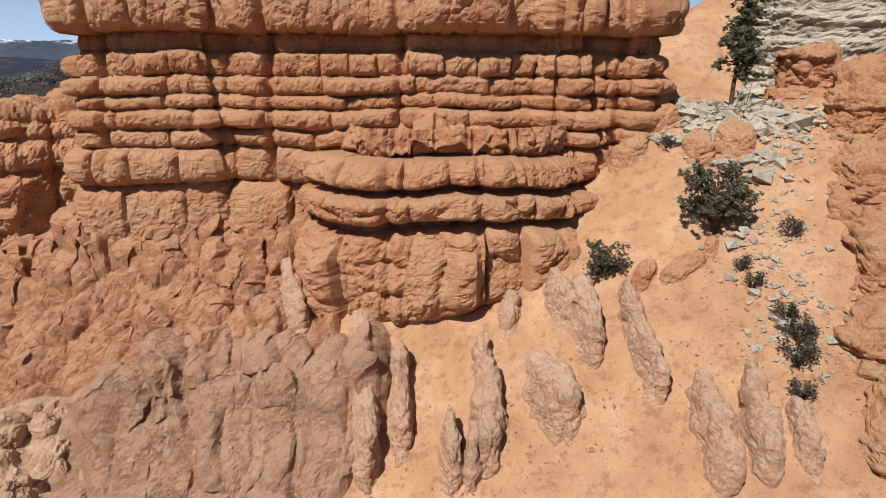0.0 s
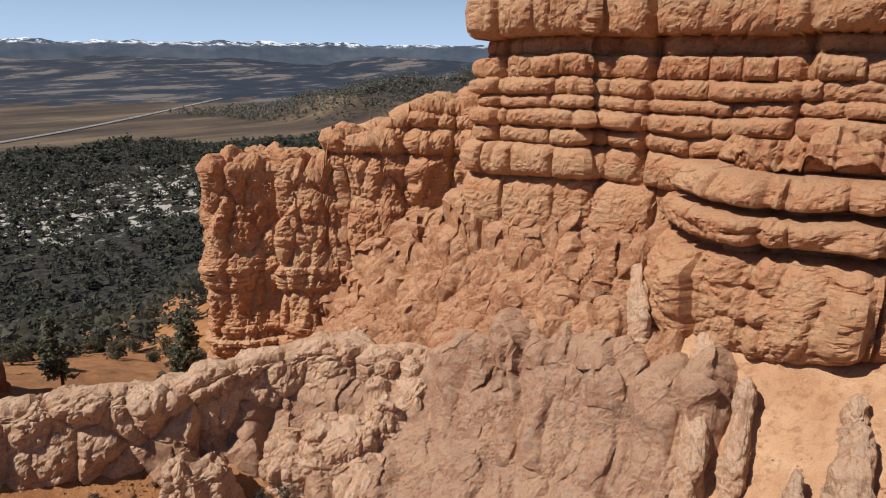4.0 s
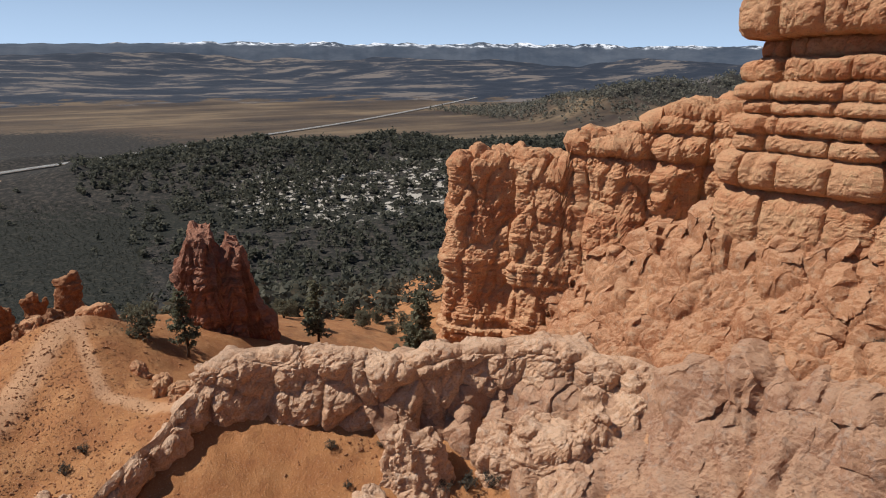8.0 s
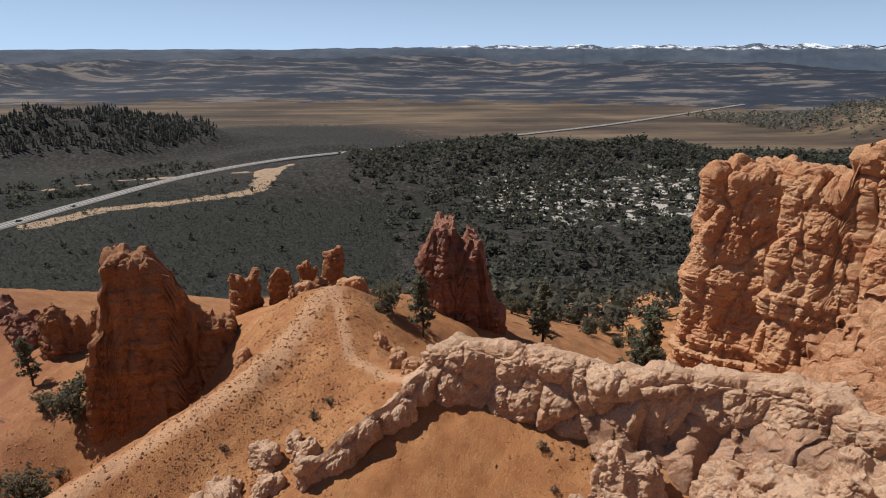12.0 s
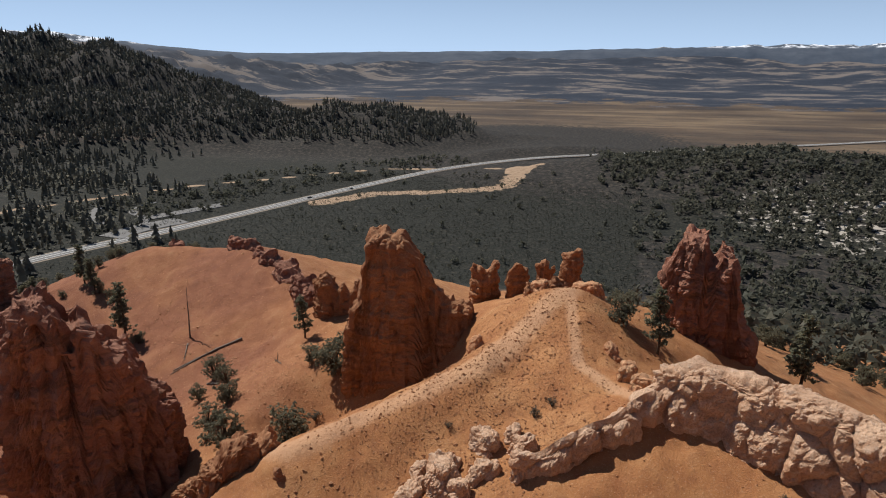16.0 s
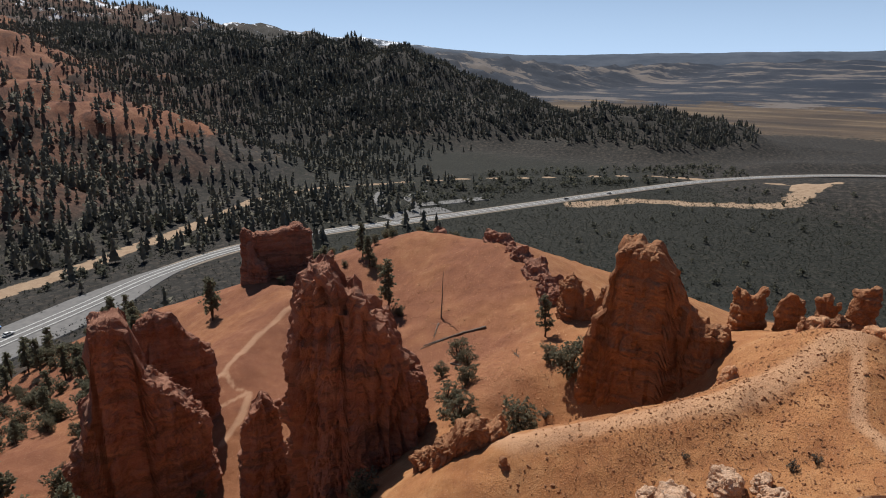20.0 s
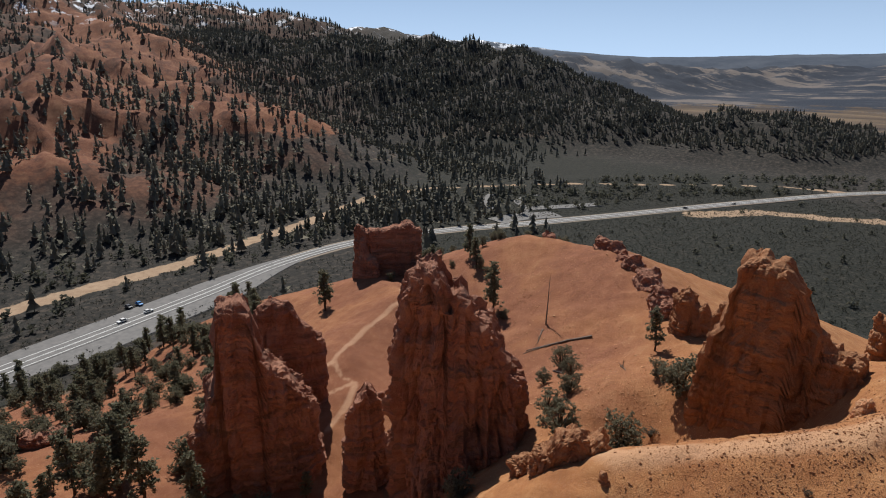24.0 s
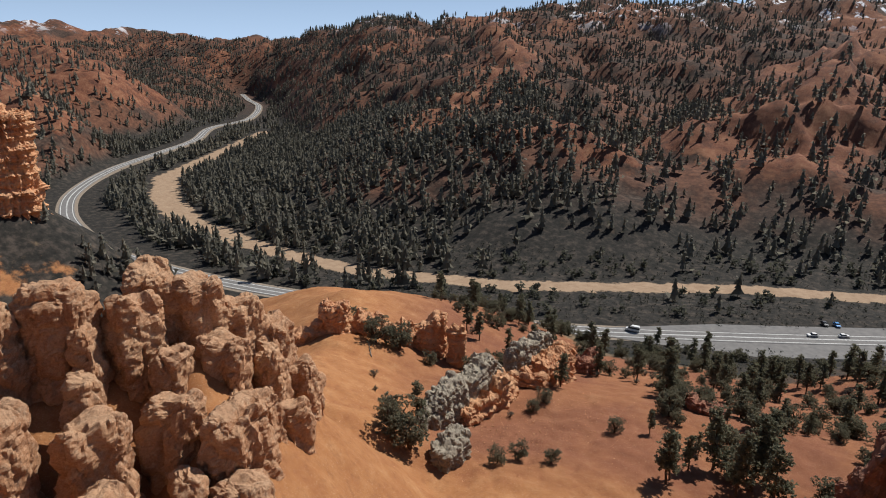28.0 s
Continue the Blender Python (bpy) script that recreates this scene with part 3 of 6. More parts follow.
def layers(p, z, thick, seed):
    """Uneven thin beds, from about -1 to 1, with a groove between each and the next."""
    level = z / thick + 0.8 * fbm(p * 0.06, 2, seed + 3) + 0.25 * fbm(p * 0.5, 2, seed + 4)
    bed = np.floor(level)
    f = level - bed
    zero = bed.astype(np.int64) * 0
    here = hashed(bed.astype(np.int64), zero, zero, seed)
    return 2.2 * (here - 0.5) * (1 - np.abs(2 * f - 1) ** 6) - 0.9 * np.abs(2 * f - 1) ** 8


def bedding(s, z, beds, seed=0):
    """Ledges with rounded blocks: beds are rows of (bottom, top, how far out, bulge, block length)."""
    out = np.zeros(len(s))
    z = z + 0.32 * soft_noise(flat(s * 0.11, s * 0), seed + 71) + 0.16 * soft_noise(flat(s * 0.4, z * 0.3), seed + 72)
    for i, (lo, hi, push, bulge, length) in enumerate(beds):
        v = (z - lo) / (hi - lo)
        gap = 0.75 if hi - lo < 3 else 0.4
        u = s / length + 0.45 * soft_noise(flat(s * 0.4 / length, s * 0 + 3.7 * i), seed + 40 + i)
        cell = np.floor(u)
        f = u - cell
        rnd = hashed(cell.astype(np.int64), cell.astype(np.int64) * 0 + i, cell.astype(np.int64) * 0, seed + 7)
        shape = (1 - np.abs(2 * np.clip(v, 0, 1) - 1) ** 3.2) ** 0.6 * (1 - gap + gap * (1 - np.abs(2 * f - 1) ** 7) ** 0.5)
        out = np.where((v >= 0) & (v < 1), push + bulge * shape * (0.7 + 1.1 * rnd), out)
    return out


def oval(cx, cy, a, b, turn=0, n=160, power=2.4):
    t = np.linspace(0, 2 * np.pi, n, endpoint=False)
    x = a * np.sign(np.cos(t)) * np.abs(np.cos(t)) ** (2 / power)
    y = b * np.sign(np.sin(t)) * np.abs(np.sin(t)) ** (2 / power)
    c, s = math.cos(radians(turn)), math.sin(radians(turn))
    return np.stack([cx + x * c - y * s, cy + x * s + y * c], axis=1)


def around(pts, width, step):
    """An outline round a polyline, with round ends."""
    line = smooth_line([(p[0], p[1], 0) for p in pts], 400)[:, :2]
    t = np.gradient(line, axis=0)
    t /= np.linalg.norm(t, axis=1)[:, None]
    n = np.stack([-t[:, 1], t[:, 0]], axis=1)
    w = width / 2
    arc = np.linspace(0, np.pi, 24)[1:-1, None]
    tail = line[-1] + w * (np.cos(arc) * n[-1] + np.sin(arc) * t[-1])
    head = line[0] + w * (-np.cos(arc) * n[0] - np.sin(arc) * t[0])
    loop = np.vstack([line + n * w, tail, (line - n * w)[::-1], head])
    return resample(loop, step)


def resample(loop, step):
    seg = np.linalg.norm(np.diff(np.vstack([loop, loop[:1]]), axis=0), axis=1)
    s = np.concatenate([[0], np.cumsum(seg)])
    n = int(s[-1] / step)
    q = np.linspace(0, s[-1], n, endpoint=False)
    full = np.vstack([loop, loop[:1]])
    return np.stack([np.interp(q, s, full[:, 0]), np.interp(q, s, full[:, 1])], axis=1)


def rock(name, outline, spine, z0, z1, cap, shape, material, step=0.25, taper=0.08, flare=1.0, splits=(), tops=None, detail=0.12, seed=1, parent=None):
    """A standing rock: an outline raised from z0 to z1 (or to tops(x, y)), rounded over towards its spine by cap metres,
    pushed in and out by shape(points, perimeter, height) and fine noise. splits: heights at which it is cut into parts."""
    loop = np.asarray(outline, float)
    seg = np.linalg.norm(np.roll(loop, -1, axis=0) - loop, axis=1)
    s = np.concatenate([[0], np.cumsum(seg)])[:-1]
    near = np.zeros_like(loop)
    best = np.full(len(loop), 1e9)
    if len(spine) == 1:
        near[:] = spine[0][:2]
    else:
        for a, b in zip(spine, spine[1:]):
            a, b = np.array(a[:2], float), np.array(b[:2], float)
            k = np.clip(((loop - a) @ (b - a)) / ((b - a) @ (b - a)), 0, 1)[:, None]
            q = a + k * (b - a)
            d = np.linalg.norm(loop - q, axis=1)
            near = np.where((d < best)[:, None], q, near)
            best = np.minimum(best, d)
    top = np.full(len(loop), float(z1)) if tops is None else tops(near[:, 0] * 0.35 + loop[:, 0] * 0.65, near[:, 1] * 0.35 + loop[:, 1] * 0.65)
    core = top if tops is None else tops(near[:, 0], near[:, 1])
    mean_top = float(np.max(top))
    nv = max(6, int((mean_top - z0) / step))
    nc = max(5, int(1.4 * (cap + np.linalg.norm(loop - near, axis=1).mean()) / step / 1.5))
    rows = []
    for i in range(nv + 1):
        v = i / nv
        k = 1 + taper * ((1 - v) ** flare) * 1.0 - taper * 0.3 * v
        z = z0 + (top - z0) * v
        rows.append(np.column_stack([near + (loop - near) * k, z]))
    k_end = 1 - taper * 0.3
    for i in range(1, nc + 1):
        a = (i / nc) * np.pi / 2
        rows.append(np.column_stack([near + (loop - near) * k_end * max(math.cos(a), 0.0) ** 0.8, top + (core - top) * (i / nc) ** 1.5 + cap * math.sin(a)]))
    g = np.stack(rows)
    m, n = g.shape[:2]
    du = np.roll(g, -1, axis=1) - np.roll(g, 1, axis=1)
    dv = np.gradient(g, axis=0)
    nrm = np.cross(du, dv)
    nrm /= np.linalg.norm(nrm, axis=2)[..., None] + 1e-9
    mid = g.mean(axis=(0, 1))
    if ((g - mid) * nrm).sum() < 0:
        nrm = -nrm
    p = g.reshape(-1, 3)
    S = np.broadcast_to(s, (m, n)).ravel()
    d = shape(p, S, p[:, 2])
    d = d + detail * 2.2 * grainy(p, seed + 60)
    rowi = np.repeat(np.arange(m), n)
    d = d * np.clip((m - 1 - rowi) / (0.3 * nc), 0, 1) ** 0.5
    q = p + nrm.reshape(-1, 3) * d[:, None]
    q = q.reshape(m, n, 3)
    cuts = [0]
    for z in splits:
        cuts.append(int(np.clip(round((z - z0) / (mean_top - z0) * nv), cuts[-1] + 1, m - 2)))
    cuts.append(m - 1)
    made = []
    for a, b in zip(cuts, cuts[1:]):
        piece = q[a:b + 1]
        f = grid_faces(b + 1 - a, n, True)
        if ((piece - mid) * nrm[a:b + 1]).sum() < 0 or np.cross(du[0, 0], dv[0, 0]) @ nrm[0, 0] < 0:
            f = f[:, ::-1]
        made.append(link_mesh(name if not splits else "rock_layer", piece.reshape(-1, 3), f, material, False, 4))
    if not splits:
        made[0].parent = parent
        return made[0]
    root = new(name)
    root.location = (float(mid[0]), float(mid[1]), z0)
    for o in made:
        o.parent = root
        o.matrix_parent_inverse = Matrix.Translation(root.location).inverted()
    return root


BEDS = ((78, 84, 0.3, 0.7, 4.2), (84, 90, 0.1, 0.8, 4.6), (90, 95, -0.1, 0.9, 3.8), (95, 100.2, 0.0, 1.0, 4.5), (100.2, 103.1, 0.25, 0.95, 3.4), (103.1, 104.5, 0.15, 0.95, 6.0), (104.5, 106.0, 0.25, 1.0, 5.5),
        (106.0, 107.1, -0.1, 0.8, 7.0), (107.1, 108.5, -0.15, 0.8, 6.0), (108.5, 110.3, -0.35, 0.75, 2.6), (110.3, 111.8, -0.85, 0.3, 5.0), (111.8, 115.6, 0.75, 0.9, 6.5), (115.6, 119.5, 0.4, 0.9, 5.0), (119.5, 125, 0.1, 0.8, 6))
SPLITS = (100.2, 103.1, 104.5, 106.0, 107.1, 108.5, 110.3, 111.8, 115.6)


def joints(s, at, wide, deep):
    """Upright clefts at places along the wall."""
    return sum(-deep * np.exp(-((s - a) / wide) ** 2) for a in at)


def slope_sheet(name, label, box, step, lift, material):
    """Bare rock lying on a slope: the lie of the land, pushed out by lift(x, y, z); where that is below the soil it is left out."""
    xs, ys = np.arange(box[0], box[1], step), np.arange(box[2], box[3], step)
    Y, X = np.meshgrid(ys, xs, indexing="ij")
    x, y = X.ravel(), Y.ravel()
    z = land(x, y)
    gy, gx = np.gradient(z.reshape(X.shape), step)
    nrm = np.stack([-gx.ravel(), -gy.ravel(), np.ones(len(x))], axis=1)
    nrm /= np.linalg.norm(nrm, axis=1)[:, None]
    d = lift(x, y, z)
    p = flat(x, y, z)
    d = d + 0.2 * grainy(p, 64)
    v = p + nrm * d[:, None]
    f = grid_faces(len(ys), len(xs))
    strip = (x[f[:, 0]] - box[0] + 1.5 * soft_noise(flat(x[f[:, 0]] * 0 + 3, y[f[:, 0]] * 0.3), 3)) // ((box[1] - box[0]) / 4)
    shape = (len(ys) - 1, len(xs) - 1)
    bare = (d[f].max(axis=1) > -0.25).reshape(shape)
    strip = strip.reshape(shape)
    patch = np.where(bare, np.arange(bare.size).reshape(shape) + 1, 0)
    for _ in range(900):
        old = patch
        patch = patch.copy()
        for a, b in (((slice(1, None), slice(None)), (slice(None, -1), slice(None))), ((slice(None), slice(1, None)), (slice(None), slice(None, -1)))):
            same = bare[a] & bare[b] & (strip[a] == strip[b])
            top = np.maximum(patch[a], patch[b])
            patch[a] = np.where(same, np.maximum(patch[a], top), patch[a])
            patch[b] = np.where(same, np.maximum(patch[b], top), patch[b])
        if (patch == old).all():
            break
    root = tagged(new(name), label, "rock")
    root.location = (float(x.mean()), float(y.mean()), float(z.min()))
    names, counts = np.unique(patch[bare], return_counts=True)
    for k in names[counts > 250]:
        used, back = np.unique(f[(patch == k).ravel()], return_inverse=True)
        o = link_mesh("rock_face", v[used], back.reshape(-1, 4), material, False, 4)
        o.parent = root
        o.matrix_parent_inverse = Matrix.Translation(root.location).inverted()
    return root


def build_cliffs():
    # main wall, its front along y = 50
    front = [(-29.5, 66), (-30.2, 58), (-29.6, 51.6), (-28.4, 50.1), (-24, 49.9), (-18.6, 50.3), (-17.2, 51.6), (-15.6, 50.6), (-11, 50.5), (-5, 51.4), (-1, 51.0), (3, 51.2), (7.4, 52.6), (8.8, 51.2), (11, 51.4), (13, 52.4), (16, 51.6),
             (18.4, 53.5), (19, 60), (18, 68)]
    loop = resample(np.array(front + [(10, 71), (-10, 72), (-24, 71)]), 0.14)

    def heights(x, y):
        return np.interp(x, (-30, 6, 10, 19), (118.5, 118.5, 114.5, 113.0)) + 0.6 * soft_noise(flat(x * 0.4, y * 0.4), 2)

    def wall(p, s, z):
        u = p[:, 0] * 1.0 + 0.3 * p[:, 1]
        d = bedding(u + 60, z + 0.15 * fbm(p * 0.2, 2, 8), BEDS, 3)
        d = d + 0.55 * fbm(p * (0.16, 0.16, 0.05), 3, 4)
        d = d + joints(u, (-11.5, -3.0, 1.5, 12.0, 24.5, 27.5, 30.0), 0.35, 0.9) * np.clip((z - 100) / 3, 0, 1)
        right = np.clip((p[:, 0] - 4) / 4, 0, 1)
        d = d + 0.4 * (lumps(p, (1.9, 1.9, 3.4), 15, 0.5) - 0.6) * np.clip((z - 106) / 3, 0.3, 1)
        return d + right * 0.7 * (lumps(p, (2.4, 2.4, 5.0), 5) - 0.6)

    a = rock("sandstone_cliff", loop, ((-22, 60), (11, 61)), 84, 118.5, 2.5, wall, ROCK, 0.15, 0.02, tops=heights, splits=SPLITS, detail=0.09, seed=2)
    tagged(a, "tall banded orange sandstone cliff with rounded overhanging ledges", "cliff")

    # lower wall that steps down to the tip
    front = [(-30.5, 60), (-32, 56.4), (-35, 55.6), (-38.4, 53.8), (-39.6, 54.2), (-42, 51.4), (-45.5, 49.8), (-47, 50.6), (-49.5, 48.2), (-52, 46.4), (-53.2, 46.8), (-55.5, 43.8), (-58.5, 42), (-61, 43.2), (-62, 47)]
    loop = resample(np.array(front + [(-58, 54), (-48, 60), (-38, 66), (-31, 68)]), 0.2)

    def steps(x, y):
        k = -x
        z = np.interp(k, (33, 40.8, 41.3, 42.2, 42.7, 48.2, 48.8, 50.3, 53, 58, 60), (104.3, 104.2, 102.9, 102.7, 101.5, 101.2, 97.8, 97.5, 98.5, 98.3, 97.6))
        return z + 0.4 * soft_noise(flat(x * 0.5, y * 0.5), 3)

    def wall_b(p, s, z):
        u = p[:, 0] * 0.8 - p[:, 1] * 0.6
        high = np.clip((z - 97) / 2, 0, 1)
        edges = np.array((-84.0, -75.5, -70.3, -66.7, -61.7, -56.0, -48.0))
        k = np.clip(np.searchsorted(edges, u) - 1, 0, len(edges) - 2)
        f = np.clip((u + 0.5 * fbm(p * 0.25, 2, 19) - edges[k]) / (edges[k + 1] - edges[k]), 0, 1)
        d = (0.15 + 0.6 * high) * bedding(u + 60, z, BEDS, 9) + 0.6 * fbm(p * (0.2, 0.2, 0.06), 3, 14)
        d = d + (1 - 0.5 * high) * 2.2 * ((1 - np.abs(2 * f - 1) ** 3) ** 0.6 - 0.7) * np.clip((z - 80) / 6, 0.25, 1)
        d = d + 1.2 * (lumps(p, (3.0, 3.0, 5.5), 6) - 0.6) + 0.4 * (lumps(p, (1.5, 1.5, 2.4), 26) - 0.6)
        base = np.clip((90 - z) / 5, 0, 1)
        return d + (0.07 + 0.3 * base) * layers(p, z, 0.9, 16)

    b = rock("sandstone_buttress", loop, ((-36, 61), (-58, 48)), 72, 104, 1.2, wall_b, ROCK, 0.2, 0.30, 1.6, tops=steps, splits=(84, 90, 95, 99), detail=0.12, seed=5)
    tagged(b, "orange sandstone buttress stepping down from the cliff", "cliff")

    # rounded bastion of stacked ledges in front of the wall
    beds = ((80, 91.6, -2.8, 0.3, 5), (91.6, 97.9, 0.3, 1.5, 3.4), (97.9, 98.5, -0.9, 0.2, 5), (98.5, 100.4, 0.5, 1.1, 4.6), (100.4, 100.9, -1.2, 0.2, 4), (100.9, 103.0, 0.4, 1.3, 3.4), (103.0, 109, -1.0, 1.5, 2.6))

    def bast(p, s, z):
        tilt = 0.2 * (p[:, 0] - 0.8) * np.clip((99 - z) / 5, 0, 1)
        d = bedding(s, z - tilt + 0.5 * fbm(p * 0.16, 2, 18), beds, 21) + 1.2 * fbm(p * (0.16, 0.16, 0.1), 3, 24)
        d = d + 0.8 * (lumps(p, (2.3, 2.3, 4.0), 25) - 0.6)
        return d - 2.6 * np.clip((z - 100.6) / 5, 0, 1) + joints(p[:, 0] + 0.3 * p[:, 1] - 14.5, (-5.0, 1.4), 0.3, 0.6)

    c = rock("ledge_bastion", oval(0.4, 52.0, 10.4, 7.8, 4, 400, 2.6), ((-6, 53), (7, 53)), 86, 105.2, 1.0, bast, ROCK, 0.14, 0.03, splits=(91.4, 97.6, 100.4, 103.0), detail=0.13, seed=8)
    tagged(c, "bulging stack of rounded orange sandstone ledges", "rock")

    # knobbly slope under the wall, and the stained slope below it
    def rim_line(x):
        return np.interp(x, (-44, -40.5, -37.4, -20.8, -8, 8), (22, 27, 34.5, 42.6, 41.5, 40.5))

    def apron(x, y, z):
        p = flat(x, y, z)
        up = y - rim_line(x) + 0.8 * soft_noise(p * 0.5, 35)
        body = 1.0 + 3.0 * np.exp(-((52.5 - y) / 3.6) ** 2) + 0.8 * fbm(p * 0.18, 2, 33)
        d = body + 1.4 * (lumps(p, (2.4, 3.2, 3.4), 31) - 0.62) + 0.45 * (lumps(p, (1.2, 1.6, 1.7), 32) - 0.6)
        return d - 3.0 * np.clip(-up / 2, 0, 1) - 3.0 * np.clip((x + 9 + 0.3 * (y - 45)) / 3, 0, 1)

    slope_sheet("rock_apron", "knobbly weathered orange rock slope below the cliff", (-47, -5, 29, 56), 0.15, apron, APRON_ROCK)

    def stained(x, y, z):
        p = flat(x, y, z)
        across, away = np.arctan2(x, y) * 40, np.hypot(x, y)
        q = np.stack([across / 2.3, away / 8.0, 0 * x], axis=1)
        q = q + 0.25 * np.stack([soft_noise(p * 0.35 + 7 * k, 36 + k) for k in range(3)], axis=1)
        down = rim_line(x) - y
        d = 0.7 + 1.1 * (billow(q, 2, 38, 0.4) - 0.5) + 0.6 * (lumps(p, (3.2, 6.0, 6.0), 39) - 0.6)
        d = d + 1.3 * np.exp(-((down - 1.0) / 1.6) ** 2)
        out = np.interp(x, (-46, -36, -22, -10, -5), (5, 6, 14, 13, 5)) + 2.0 * soft_noise(p * 0.3, 44)
        return d - 2.5 * np.clip((down - out) / 3, 0, 1) - 2.0 * np.clip((-down - 1) / 2, 0, 1) - 3.0 * np.clip((x + 5.5 + 0.12 * (40 - y)) / 3, 0, 1)

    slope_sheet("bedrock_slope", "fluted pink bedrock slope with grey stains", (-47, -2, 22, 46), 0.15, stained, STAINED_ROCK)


build_cliffs()


def knobbly(size, amp, seed, bands=0.0):
    def shape(p, s, z):
        d = amp * (lumps(p, size, seed) - 0.6) + amp * 0.4 * (lumps(p, [k * 0.36 for k in size], seed + 1) - 0.6) + amp * 0.5 * fbm(p * 0.3, 3, seed + 2)
        if bands:
            d = d + bands * layers(p, z, 1.1, seed)
        return d + amp * 0.45 * (1 - 2.2 * np.abs(soft_noise(np.stack([p[:, 0] * 0.7, p[:, 1] * 0.7, z * 0.05], axis=1), seed + 9)))
    return shape


def tower(name, label, cx, cy, a, b, turn, z0, top, material=RED_ROCK, jag=1.5, cap=1.4, taper=0.35, step=0.22, seed=1, size=(3.2, 3.2, 9.0), amp=1.1, bands=0.28, flare=1.0, power=2.3, profile=None, parent=None, splits=()):
    """A fin or hoodoo with an uneven crest; profile: places along it from -1 to 1 and the crest's height above top there."""
    c, s = math.cos(radians(turn)), math.sin(radians(turn))

    def tops(x, y):
        along = (x - cx) * c + (y - cy) * s
        z = top + jag * soft_noise(flat(along * 0.42 + seed, along * 0), seed) + 0.6 * jag * soft_noise(flat(x * 0.9, y * 0.9), seed + 1) + 0.9 * jag * (0.4 - np.abs(soft_noise(flat(x * 0.6, y * 0.6), seed + 2)))
        if profile:
            z = z + np.interp(along / a, *profile)
        return z

    per = 2 * math.pi * math.sqrt((a * a + b * b) / 2)
    k = max(a - b * 0.6, 0.01)
    ends = ((cx - k * c, cy - k * s), (cx + k * c, cy + k * s))
    ob = rock(name, oval(cx, cy, a, b, turn, int(per / step), power), ends, z0, top, cap, knobbly(size, amp, seed, bands), material, step, taper, flare, tops=tops, detail=0.11, seed=seed, parent=parent, splits=splits)
    return tagged(ob, label, "rock") if parent is None else ob


def outcrop(name, label, x, y, a, b, turn, h, material, seed, step=0.15, size=(1.6, 1.6, 2.4), amp=0.5, taper=0.45, cap=0.6, bands=0.05, cut=False):
    """A rock that follows the slope it grows out of, h metres proud of it."""
    c, s = math.cos(radians(turn)), math.sin(radians(turn))
    per = 2 * math.pi * math.sqrt((a * a + b * b) / 2)
    loop = oval(x, y, a, b, turn, max(24, int(per / step)), 2.3)
    low = float(land(loop[:, 0], loop[:, 1]).min()) - 1.2

    def tops(px, py):
        return np.maximum(land(px, py) + (h - cap) * (0.75 + 0.45 * soft_noise(flat(px * 0.5, py * 0.5), seed)), low + 0.8)

    k = max(a - b, 0.01)
    ob = rock(name, loop, ((x - k * c, y - k * s), (x + k * c, y + k * s)), low, 0, cap, knobbly(size, amp, seed, bands), material, step, taper, 1.0, tops=tops, detail=0.075, seed=seed, splits=(low + 0.62 * (float(land(np.array([x]), np.array([y]))[0]) + h - low),) if cut else ())
    return tagged(ob, label, "rock")


